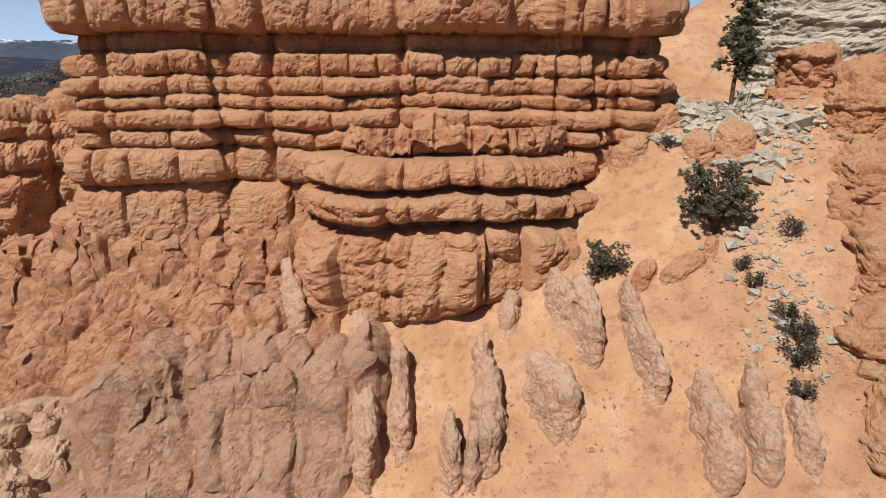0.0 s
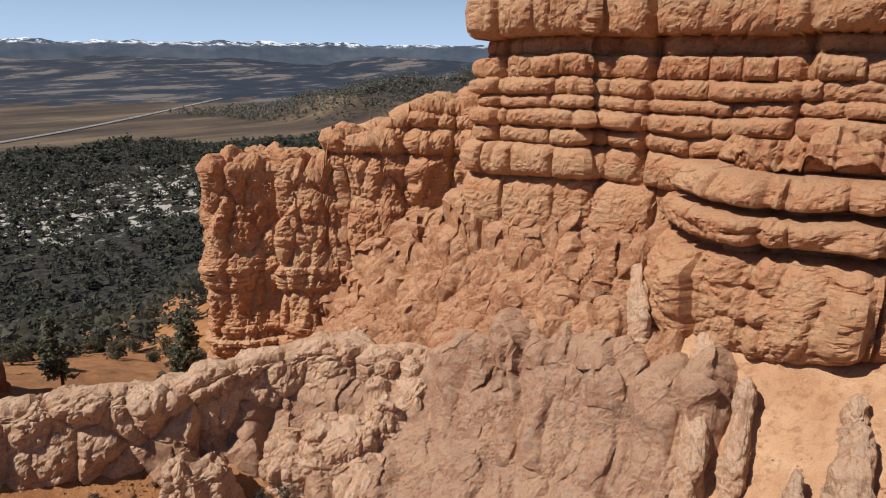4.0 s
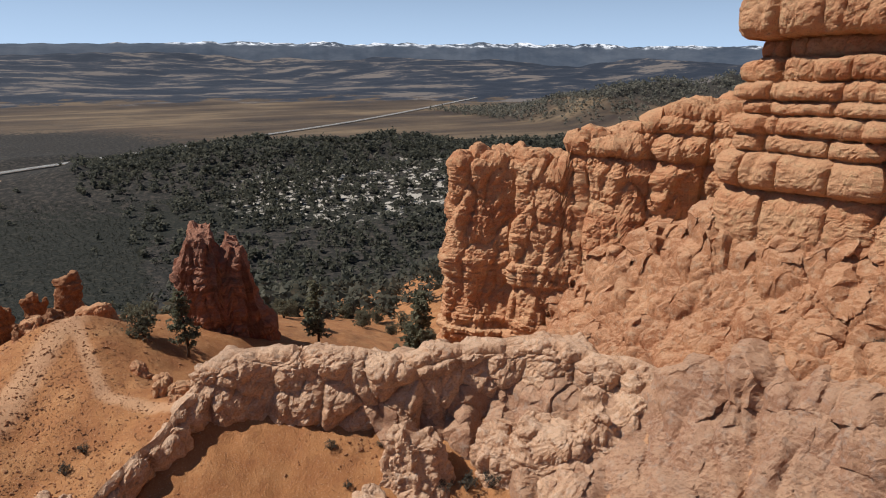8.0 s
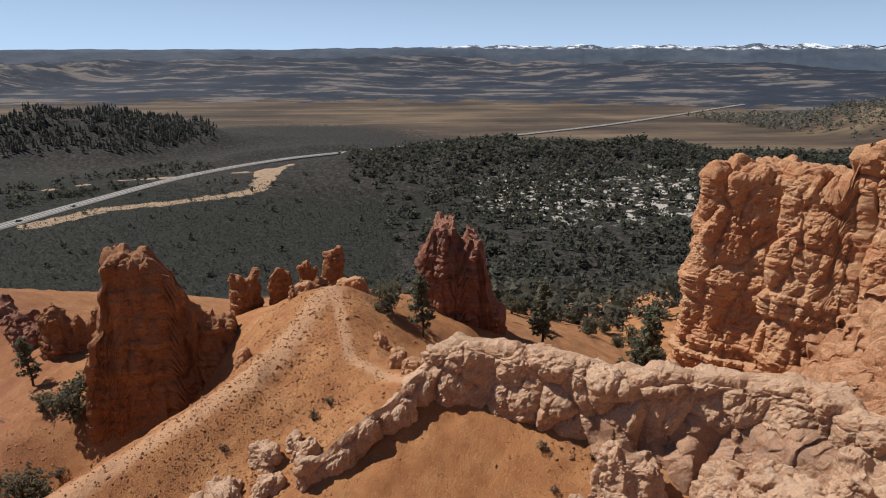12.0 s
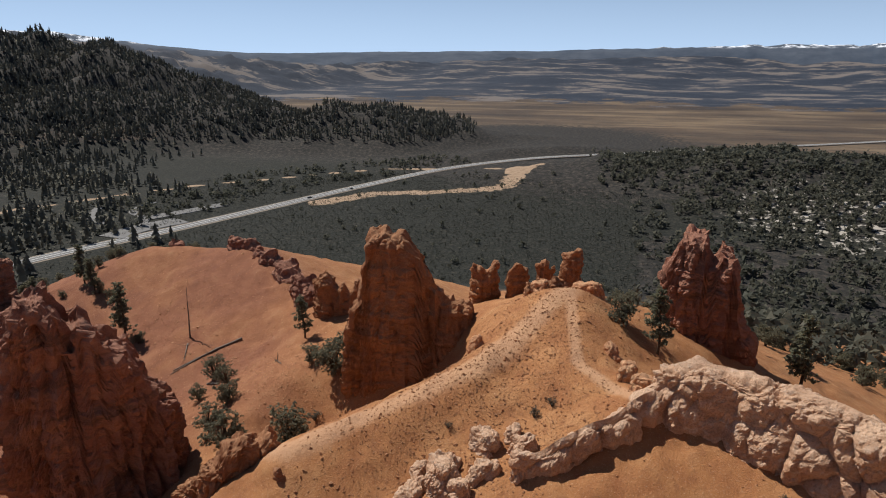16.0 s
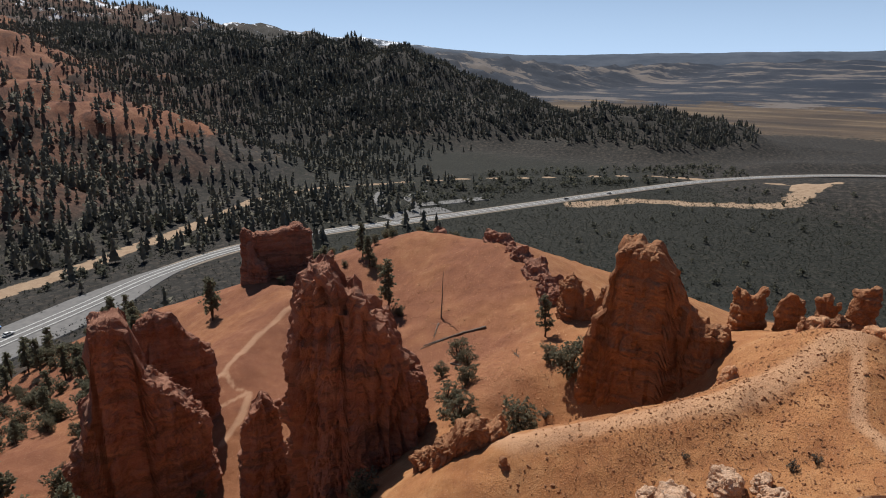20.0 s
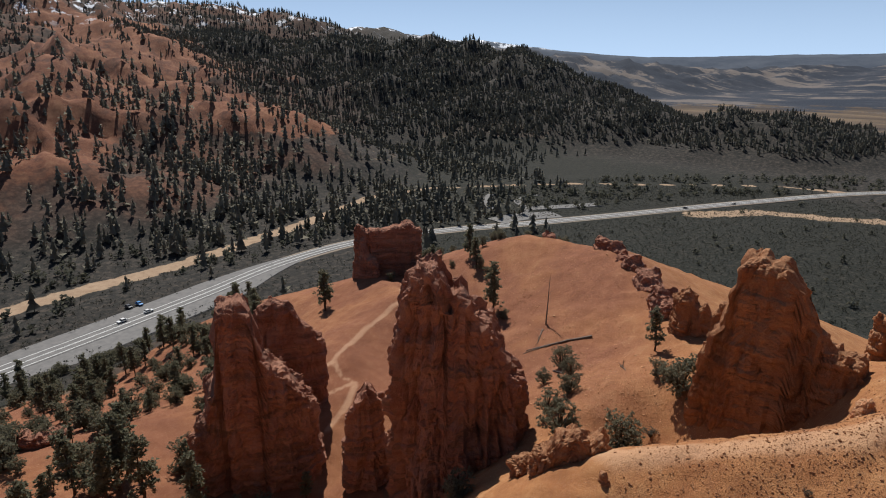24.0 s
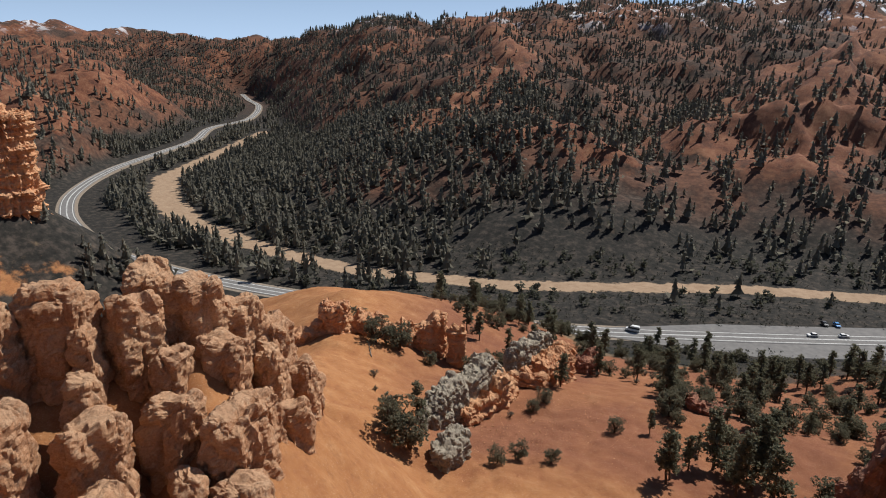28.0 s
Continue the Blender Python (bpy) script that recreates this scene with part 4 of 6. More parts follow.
def build_rim():
    def crest(x, y):
        return 84.4 + 0.7 * soft_noise(flat(x * 0.28, y * 0.28), 5) + np.interp(-x, (18, 26, 36, 40, 48, 52), (1.0, 0.0, 0.9, -0.4, 0.4, -0.8))

    def shape(p, s, z):
        return 1.2 * (lumps(p, (3.6, 3.6, 4.6), 41) - 0.6) + 0.45 * (lumps(p, (1.6, 1.6, 1.9), 42) - 0.6) + 0.5 * fbm(p * 0.2, 3, 43)

    def band(label, pts, width, seed, tops=crest, z0=75):
        a = rock("rim_rock", around(pts, width, 0.15), pts, z0, 84, 1.5, shape, PINK_ROCK, 0.16, 0.18, tops=tops, detail=0.11, seed=seed)
        return tagged(a, label, "rock")

    band("knobbly pale pink rock rim above a sandy terrace", ((-21, 43.4, 0), (-29, 39.6, 0), (-38.2, 34.4, 0), (-41.0, 28.5, 0)), 4.6, 41)
    band("knobbly pale pink rock wall above a sandy terrace", ((-41.6, 27.2, 0), (-44.2, 22.6, 0), (-47.2, 18.9, 0)), 4.8, 44)
    band("smooth-faced pale rock block beside a deep cleft", ((-48.0, 17.6, 0), (-50.4, 14.4, 0), (-51.4, 11.4, 0)), 4.6, 45)

    def low(x, y):
        return np.interp(y, (-4, 2, 9, 12), (75.6, 78.2, 81.0, 82.0)) + 0.5 * soft_noise(flat(x * 0.5, y * 0.5), 7)

    band("low pale rock rib curling down the dirt slope", ((-50.6, 9.8, 0), (-48.2, 6.4, 0), (-46.4, 2.6, 0), (-45.4, -1.6, 0)), 2.2, 46, low, 70)
    for i, (x, y, a, b, turn, h) in enumerate(((-37.0, 23.2, 2.6, 1.6, 60, 4.2), (-35.6, 18.4, 2.2, 1.6, 20, 3.0), (-33.2, 29.6, 2.6, 1.8, 40, 3.6), (-30.2, 31.6, 3.2, 2.0, 30, 4.2), (-28.0, 36.2, 3.0, 2.2, 60, 4.2), (-27.0, 30.0, 2.6, 1.8, 70, 2.6))):
        outcrop("outcrop", "weathered pale pink rock knob on the slope", x, y, a, b, turn, h, PINK_ROCK, 301 + i, size=(1.9, 1.9, 2.6), amp=0.6)
    for i, (x, y, a, b, h) in enumerate(((-47.0, -8.4, 2.2, 1.5, 2.2), (-50.2, -5.0, 1.5, 1.1, 2.0), (-48.8, -1.6, 1.3, 1.0, 1.8), (-46.6, -4.6, 1.5, 1.1, 2.4), (-45.8, -11.0, 1.6, 1.2, 1.5), (-50.8, -2.4, 1.0, 0.8, 1.6), (-44.8, -6.6, 1.2, 1.0, 1.4), (-47.8, -10.6, 1.0, 0.8, 1.2))):
        outcrop("outcrop", "pale broken rock poking out of the dirt slope", x, y, a, b, 37 * i, h, PINK_ROCK, 320 + i, size=(1.3, 1.3, 1.6), amp=0.45)
    for i, (x, y, a, b, h) in enumerate(((-54.6, 9.4, 1.5, 1.0, 1.8), (-57.4, 8.2, 1.2, 0.9, 1.5), (-59.4, 8.6, 1.2, 0.8, 1.4), (-63.5, 7.2, 1.1, 0.8, 1.2), (-68.5, -8.2, 1.8, 0.9, 1.7), (-78.6, -1.4, 2.2, 1.3, 2.0), (-80.0, 5.2, 2.4, 1.4, 2.2))):
        outcrop("outcrop", "orange rock beside the ridge path", x, y, a, b, 100 + 23 * i, h, ROCK, 340 + i, size=(1.3, 1.3, 1.6), amp=0.4)
    for i, (x, y, a, b, turn, h) in enumerate(((-5.2, 37.0, 2.8, 1.1, 100, 2.8), (-2.8, 38.0, 2.4, 1.1, 95, 2.2), (2.8, 38.6, 1.2, 0.9, 90, 1.3), (3.0, 34.4, 2.4, 1.2, 88, 2.4), (0.6, 33.4, 1.6, 0.7, 95, 1.8), (1.9, 32.6, 1.2, 0.7, 80, 1.4),
                                               (7.0, 34.6, 2.2, 1.6, 115, 2.0), (9.6, 38.4, 2.4, 1.1, 95, 1.8), (12.6, 36.0, 3.2, 0.9, 97, 1.5), (15.2, 30.2, 2.6, 1.0, 95, 1.4), (17.4, 29.6, 2.4, 1.0, 85, 1.5), (19.2, 28.6, 1.6, 0.8, 90, 0.9),
                                               (8.2, 40.4, 1.6, 1.0, 100, 1.4), (-11.6, 45.2, 2.4, 1.2, 110, 2.2), (4.8, 41.2, 1.6, 1.0, 80, 1.0), (-6.0, 41.4, 2.4, 1.2, 95, 0.9))):
        outcrop("outcrop", "smooth pale rib of rock running down the sandy slope", x, y, a * 1.1, b * 0.8, turn, h * 1.35 + 0.3, PINK_ROCK, 360 + i, size=(2.0, 2.0, 3.2), amp=0.38, taper=0.5, cap=1.1)
    for i, (x, y, a, b, h) in enumerate(((16.4, 39.8, 1.6, 0.8, 0.9), (13.8, 40.2, 1.1, 0.7, 1.0), (18.2, 40.4, 0.7, 0.5, 0.8), (19.6, 47.6, 1.4, 1.1, 1.5), (22.0, 47.2, 1.5, 1.2, 1.7), (17.4, 52.0, 1.8, 1.2, 2.0), (15.2, 50.2, 1.6, 1.2, 2.2), (26.5, 40.0, 1.4, 1.0, 1.2))):
        outcrop("boulder", "rounded orange boulder resting on the sand", x, y, a, b, 10 + 31 * i, h, ROCK, 390 + i, size=(1.4, 1.4, 1.2), amp=0.25)
    for i, (x, y, a, b, turn, h) in enumerate(((30.5, 46.5, 3.4, 2.2, 60, 3.2), (28.4, 41.5, 3.0, 1.8, 65, 2.4), (26.8, 36.2, 3.0, 1.8, 70, 1.9), (24.6, 32.5, 2.4, 1.5, 60, 1.5), (23.4, 28.2, 2.4, 1.4, 65, 1.3), (28.5, 33.0, 2.6, 1.6, 70, 1.7), (27.0, 28.0, 2.6, 1.6, 70, 1.6), (32.0, 39.0, 3.0, 2.0, 70, 2.4))):
        outcrop("bedrock_outcrop", "cracked orange bedrock ledges beside the gully", x, y, a, b, turn, h, ROCK, 400 + i, size=(1.8, 1.8, 1.1), amp=0.55, bands=0.28)
    tower("limestone_slab", "pale grey layered limestone slab above the gully", 33.6, 57.0, 6.4, 3.0, -28, 102, 116.4, RUBBLE_ROCK, 0.7, 0.6, 0.1, 0.16, 415, (2.4, 2.4, 0.7), 0.5, 0.28, power=3.0)
    for i, (x, y, a, b, turn, top) in enumerate(((32.0, 51.0, 5.2, 2.2, -22, 110.6), (32.6, 47.6, 4.8, 2.4, -10, 107.4), (31.6, 43.0, 4.4, 2.4, 10, 103.8), (31.0, 38.0, 4.2, 2.4, 20, 99.6), (29.4, 33.4, 3.8, 2.2, 20, 95.0), (27.8, 29.0, 3.4, 2.0, 25, 90.6))):
        tower("ledge_rock", "layered orange sandstone ledges beside the gully", x, y, a, b, turn, top - 9, top - 0.6, ROCK, 0.5, 0.6, 0.12, 0.16, 420 + i, (2.6, 2.6, 1.6), 0.6, 0.3, power=3.2)
    outcrop("limestone_boulder", "grey limestone boulder on the cliff edge", 14.6, 55.0, 1.6, 1.3, 0, 3.0, GREY_ROCK, 416, 0.14, (1.4, 1.4, 1.4), 0.4)


build_rim()


def group_of(name, label, *parts):
    """One rock mass from several joined bodies."""
    root = tagged(new(name), label, "rock")
    root.location = parts[0].data.vertices[0].co
    for o in parts:
        o.name = "rock_body"
        o.parent = root
        o.matrix_parent_inverse = Matrix.Translation(root.location).inverted()
    return root


def build_towers():
    tower("rock_fin", "tall dark orange sandstone fin on the dirt ridge", -79.6, -18.6, 10.6, 3.0, 100, 48, 77, ORANGE_ROCK, 1.1, 0.8, 0.16, 0.19, 51, (2.6, 2.6, 8), 1.0, 0.25, power=2.8, splits=(62, 70),
          profile=((-1, -0.8, -0.62, -0.54, -0.14, 0.04, 0.12, 0.3, 0.6, 1), (-14, -2, 6.0, 8.6, 9.0, 6.6, 4.6, 1.6, -1.5, -5)))
    tower("hoodoo", "twin-topped red sandstone hoodoo beside pines", -82.3, 21.4, 6.8, 4.4, 75.5, 56, 80, RED_ROCK, 0.8, 0.5, 0.24, 0.2, 52, (2.0, 2.0, 5), 0.9, 0.3, power=2.6, splits=(66, 76),
          profile=((-1, -0.74, -0.66, -0.2, -0.12, -0.04, 0.03, 0.3, 0.4, 0.8, 1), (-3, 4, 8.0, 8.4, 5.2, 4.6, 6.4, 6.0, 1.5, -7, -10)))
    tower("sandstone_tower", "massive shaded red sandstone tower with fluted walls", -59.8, -55.0, 10.0, 6.0, 133, 38, 76, RED_ROCK, 1.3, 0.7, 0.14, 0.2, 53, (2.4, 2.4, 9), 1.5, 0.25, power=2.6, splits=(50, 62, 72),
          profile=((-1, -0.8, -0.62, -0.24, -0.17, -0.09, 0.0, 0.2, 0.5, 0.85, 1), (-15, -3, 5.2, 5.4, 2.0, 2.8, 3.6, 1.8, -4.5, -12, -18)))
    tower("sandstone_tower", "red sandstone tower with a square top and low shoulder", -41.6, -83.4, 10.4, 4.6, 153.5, 36, 65, RED_ROCK, 0.7, 0.6, 0.16, 0.2, 54, (2.2, 2.2, 5), 1.0, 0.3, power=2.8, splits=(48, 60),
          profile=((-1, -0.66, -0.48, -0.40, 0.06, 0.13, 0.22, 0.5, 0.78, 1), (-18, -6, -1, 9.4, 9.2, 1.8, -0.6, -2.2, -7, -12)))
    tower("rock_fin", "jagged red sandstone fin behind the square tower", -55.2, -93.4, 6.2, 2.2, 149, 46, 62, RED_ROCK, 1.1, 0.6, 0.12, 0.22, 55, (2.2, 2.2, 8), 0.8, 0.25, power=2.8, splits=(56,), profile=((-1, -0.8, -0.5, 0.0, 0.5, 1), (0, 5.5, 6.5, 4.6, 1, -3)))
    a = tower("rock_wall", "broad red sandstone wall at the end of the slope", -120.3, -142, 10.6, 2.8, 139.7, 38, 60, RED_ROCK, 0.8, 0.7, 0.08, 0.28, 56, (4, 4, 12), 0.7, 0.25, power=3.5, profile=((-1, -0.85, -0.6, -0.3, 0.6, 1), (0.5, 2.2, -0.4, -0.6, 0.9, -0.5)))
    b = tower("rock_body", "", -112.5, -141.5, 3.6, 1.8, 100, 38, 53, RED_ROCK, 0.9, 0.7, 0.3, 0.28, 256, (2.4, 2.4, 6), 0.7, 0.25, profile=((-1, 0, 1), (5, 0, -4)))
    group_of("rock_wall", "broad red sandstone wall at the end of the slope", a, b)
    tower("rock_fin", "low red rock beside the trail", -52.6, -68.6, 3.2, 2.2, 143, 44, 59.5, RED_ROCK, 1.0, 0.8, 0.3, 0.2, 57, profile=((-1, 0.1, 1), (-3, 1.5, -1)))
    a = tower("rock_fin", "", -50.0, -29.4, 4.4, 1.9, 121, 54, 71.0, ORANGE_ROCK, 1.1, 0.7, 0.2, 0.2, 58, (1.8, 1.8, 5), 0.8, profile=((-1, -0.5, 0.0, 0.3, 0.6, 1), (-2, 0.6, 2.2, 0.6, 1.2, -2)))
    b = tower("rock_fin", "", -49.6, -34.6, 2.4, 2.0, 122, 52, 67, ORANGE_ROCK, 1.0, 0.8, 0.3, 0.2, 258, (1.8, 1.8, 4), 0.8)
    group_of("broken_rock", "low broken orange rock below the tower", a, b)
    tower("rock_pinnacle", "small red pinnacle by the dirt ridge", -47.2, -23.4, 1.4, 1.2, -20, 58, 72.4, ORANGE_ROCK, 0.8, 0.8, 0.4, 0.18, 59, (1.3, 1.3, 3), 0.5)
    for i, (x, y, a, b, turn, top) in enumerate(((-92, -27, 3.4, 1.6, 110, 74.5), (-90.5, -22.5, 2.6, 1.5, 100, 75.5), (-95, -5.0, 1.7, 1.3, 100, 78.0), (-96, -10.4, 2.3, 1.5, 95, 77.4), (-95, 3.4, 1.6, 1.4, 80, 81.8), (-104, -39, 4.5, 2.0, 100, 70),
                                                 (-78, -1.0, 2.4, 1.2, 75, 82.2), (-95, -0.6, 1.5, 1.2, 100, 78.8), (-96, 15, 3.0, 2.0, 60, 70))):
        tower("rock_pinnacle", "small orange rock pinnacle on the far side of the ridge", x, y, a, b, turn, top - 12, top - 1.0, ORANGE_ROCK, 1.9, 0.9, 0.35, 0.2, 61 + i, (1.8, 1.8, 4), 0.6, 0.25)
    for i, (x, y, a, b, turn, top) in enumerate(((-141, -77, 6, 2.5, 70, 66.5), (-134, -68, 6, 3.0, 50, 66), (-124, -58, 5, 3, 40, 65), (-113, -49, 5.5, 3, 40, 66), (-147, -100, 3, 1.5, 60, 63))):
        tower("rock_outcrop", "broken red outcrop along the crest of the slope", x, y, a, b, turn, top - 12, top - 1.5, RED_ROCK, 1.5, 0.9, 0.4, 0.28, 75 + i, (2.2, 2.2, 3), 0.8, 0.3)


build_towers()


def build_south_rocks():
    spots = ((45.5, -37.5, 3.6, 2.8, 94.0), (41.5, -41.5, 2.6, 2.4, 92.0), (43.5, -46, 3.4, 2.8, 93.2), (39.5, -47.5, 3.4, 2.8, 92.2), (37.0, -50.5, 3.0, 2.6, 89.2), (35.2, -53.8, 2.8, 2.4, 86.2), (33.4, -50.2, 2.6, 2.2, 84.6),
             (35.4, -45.5, 3.2, 2.6, 87.4), (31.4, -44.0, 3.0, 2.4, 83.2), (29.4, -38.5, 3.8, 3.0, 84.6), (26.8, -35.0, 3.2, 2.8, 81.0), (34.5, -37.0, 3.0, 2.4, 85.8), (36.5, -31, 3.0, 2.6, 86.5), (33.0, -27.5, 3.0, 2.4, 83.5), (39.5, -33.5, 2.2, 1.8, 88.6),
             (28.2, -31.0, 2.6, 2.2, 80.2), (48.5, -33, 2.8, 2.4, 93.2), (40.5, -27.0, 2.6, 2.4, 88.6), (36.3, -57.2, 2.0, 1.8, 81.6), (32.4, -54.5, 2.0, 1.8, 80.5), (24.5, -32.0, 2.4, 2.0, 76.5), (42.5, -37.0, 1.6, 1.5, 90.4),
             (33.2, -57.5, 1.8, 1.6, 77.5), (30.2, -48.5, 2.4, 2.0, 79.5), (37.6, -41.2, 2.4, 2.0, 88.0), (30.4, -33.6, 2.2, 1.8, 82.0))
    for i, (x, y, a, b, top) in enumerate(spots):
        tower("rounded_rock", "rounded orange sandstone knob crowded among others", x, y, a * 0.86, b * 0.84, 30 + 47 * i, top - 16.4, top - 4.4, TAN_ROCK, 0.45, 1.8, 0.25, 0.2, 101 + i, (2.8, 2.8, 4.0), 0.75, 0.05, power=2.4)
    tower("rock_cliff", "banded orange cliff above the wooded road bend", 270, -204, 17, 12, 40, 14, 84, ROCK, 2.0, 2.5, 0.25, 0.6, 130, (5, 5, 9), 2.4, 1.2)
    for i, (x, y, a, b, turn, top) in enumerate(((69, -116, 5.4, 2.6, 30, 51.5), (62.5, -121, 3.4, 2.8, 20, 56), (57, -125, 4.8, 2.9, 30, 52), (50, -130, 4.0, 3.0, 20, 49.6), (43.5, -134, 4.6, 3.2, 20, 49.4), (36, -133, 2.0, 1.8, 0, 48.5))):
        tower("rock_pinnacle", "orange rock pinnacle in a broken row", x, y, a, b, turn, top - 14, top - 1.2, ROCK, 1.4, 1.0, 0.35, 0.26, 140 + i, (2.4, 2.4, 3.4), 0.8, 0.4)
    a = tower("rock_body", "", 25.0, -98, 15, 2.5, 76, 38, 54.2, GREY_ROCK, 1.0, 0.8, 0.3, 0.22, 150, (2.6, 2.6, 3.0), 0.9, 0.25, profile=((-1, -0.5, 0.3, 0.7, 1), (-4, 0.6, 0.8, 0.4, -1)))
    b = tower("rock_body", "", 21.0, -102, 11, 2.6, 76, 38, 50.6, ROCK, 1.2, 0.8, 0.4, 0.22, 153, (2.4, 2.4, 1.8), 0.9, 0.5)
    group_of("grey_rock_fin", "long lichen-grey rock fin with an orange flank", a, b)
    a = tower("rock_body", "", 17.6, -128, 12, 2.4, 74, 28, 49.5, GREY_ROCK, 1.2, 0.8, 0.3, 0.22, 151, (2.6, 2.6, 3.0), 0.9, 0.3, profile=((-1, -0.7, 0.3, 1), (-5, -1.5, 0.8, 0.6)))
    b = tower("rock_body", "", 13.0, -125, 11.5, 3.6, 72, 28, 45.6, ROCK, 1.4, 1.0, 0.5, 0.22, 152, (2.4, 2.4, 1.6), 1.1, 0.6)
    group_of("grey_rock_fin", "steep lichen-grey rock fin above orange ledges", a, b)
    tower("grey_rock_fin", "low lichen-grey rock end of the fin", 21.5, -77, 4.5, 2.6, 80, 42, 54.5, GREY_ROCK, 1.0, 0.9, 0.4, 0.2, 157, (1.8, 1.8, 2), 0.8, 0.3)
    tower("rock_outcrop", "red outcrop at the foot of the fin", 5.5, -147, 4, 2.6, 60, 26, 38, RED_ROCK, 1.2, 1.2, 0.4, 0.25, 154)
    tower("boulder", "large red boulder on the wooded slope", -19.3, -120.5, 4.2, 2.8, -20, 34, 43.6, RED_ROCK, 0.8, 1.2, 0.35, 0.22, 155, (2.2, 2.2, 1.6), 0.7, 0.3)
    tower("boulder", "small red boulder on the wooded slope", -17.5, -128.5, 1.6, 1.3, 0, 36, 42, RED_ROCK, 0.5, 0.8, 0.3, 0.22, 156, (1.5, 1.5, 1.2), 0.5, 0.2)


build_south_rocks()


def build_rubble():
    """Loose angular stones: one mesh of many."""
    rng = np.random.default_rng(9)
    base = np.array([(1, 0, 0), (-1, 0, 0), (0, 1, 0), (0, -1, 0), (0, 0, 1), (0, 0, -1)], float)
    tri = np.array([(0, 2, 4), (2, 1, 4), (1, 3, 4), (3, 0, 4), (2, 0, 5), (1, 2, 5), (3, 1, 5), (0, 3, 5)])

    def stones(name, label, xy, size, material):
        n = len(xy)
        q, _ = np.linalg.qr(rng.normal(size=(n, 3, 3)))
        v = base[None] * rng.uniform(0.5, 1.2, (n, 6, 1)) * (size[:, None, None] * rng.uniform(0.5, 1.0, (n, 1, 3)))
        v = np.einsum("nij,nkj->nki", q, v)
        v[:, :, 2] *= 0.7
        v += np.column_stack([xy, land(xy[:, 0], xy[:, 1]) + size * 0.15])[:, None, :]
        f = (np.arange(n)[:, None, None] * 6 + tri[None]).reshape(-1, 3)
        tagged(link_mesh(name, v.reshape(-1, 3), f, material, False, 3), label, "stones", kind="stuff")

    def along(pts, n, spread):
        line = smooth_line([(p[0], p[1], 0) for p in pts], 200)[:, :2]
        return line[rng.integers(0, 200, n)] + rng.normal(0, spread, (n, 2))

    g = np.vstack([along(((22.5, 56), (21.5, 49), (21, 43), (21, 37), (20.5, 31)), 1100, 1.5), along(((18.5, 55), (22, 51), (26, 45)), 1300, 1.7)])
    stones("gully_rubble", "pale grey angular rubble spilling down the gully", g, (rng.gamma(1.1, 0.15, len(g)) + 0.05) * np.interp(g[:, 1], (40, 48), (0.9, 1.7)), RUBBLE_ROCK)
    d = np.vstack([along(((-75, 2), (-58, -4), (-47, -16)), 11000, 5.5), along(((-52, 6), (-46, -6)), 1500, 3.0), along(((-38, 26), (-42, 18)), 700, 2.2)])
    stones("slope_gravel", "small orange stones scattered over the dirt ridge", d, rng.gamma(1.6, 0.04, len(d)) + 0.02, ORANGE_ROCK)
    d = np.vstack([along(((-15, 34), (5, 33), (24, 33)), 1600, 3.0), along(((-95, -60), (-80, -40), (-64, -28)), 5000, 8.0), along(((-135, -90), (-110, -75), (-90, -60)), 4000, 10.0), along(((40, -80), (20, -95), (0, -110)), 2500, 9.0)])
    stones("slope_gravel", "small orange stones scattered over the sandy slopes", d, rng.gamma(1.6, 0.045, len(d)) + 0.02, ROCK)


build_rubble()


# ---- trees ----
def tufts(centres, size, per, rng, flat_top=0.6):
    """Small leaf clumps: a few crossed, bent blades about each centre. Returns vertices and triangles."""
    n = len(centres)
    c = np.repeat(centres, per, axis=0)
    s = np.repeat(size, per) if np.ndim(size) else np.full(n * per, size)
    d = rng.normal(size=(n * per, 3))
    d /= np.linalg.norm(d, axis=1)[:, None]
    e = np.cross(d, rng.normal(size=(n * per, 3)))
    e /= np.linalg.norm(e, axis=1)[:, None]
    d[:, 2] *= flat_top
    off = rng.normal(size=(n * per, 3)) * s[:, None] * 0.35
    a = c + off - e * s[:, None] * 0.55
    b = c + off + e * s[:, None] * 0.55
    t = c + off + d * s[:, None] * 1.1
    v = np.stack([a, b, t], axis=1).reshape(-1, 3)
    return v, np.arange(len(v)).reshape(-1, 3)


def tube(points, radii, sides=6):
    """A tapered limb through points."""
    p, r = np.asarray(points, float), np.asarray(radii, float)
    t = np.gradient(p, axis=0)
    t /= np.linalg.norm(t, axis=1)[:, None] + 1e-9
    ref = np.where(np.abs(t[:, 2:3]) > 0.9, (1.0, 0, 0), (0, 0, 1.0))
    u = np.cross(t, ref)
    u /= np.linalg.norm(u, axis=1)[:, None] + 1e-9
    w = np.cross(t, u)
    a = np.linspace(0, 2 * np.pi, sides, endpoint=False)
    v = p[:, None] + r[:, None, None] * (np.cos(a)[None, :, None] * u[:, None] + np.sin(a)[None, :, None] * w[:, None])
    return v.reshape(-1, 3), grid_faces(len(p), sides, True)


def merge(parts):
    vs, fs, n = [], [], 0
    for v, f in parts:
        vs.append(v)
        fs.append(f + n)
        n += len(v)
    return np.vstack(vs), np.vstack(fs)


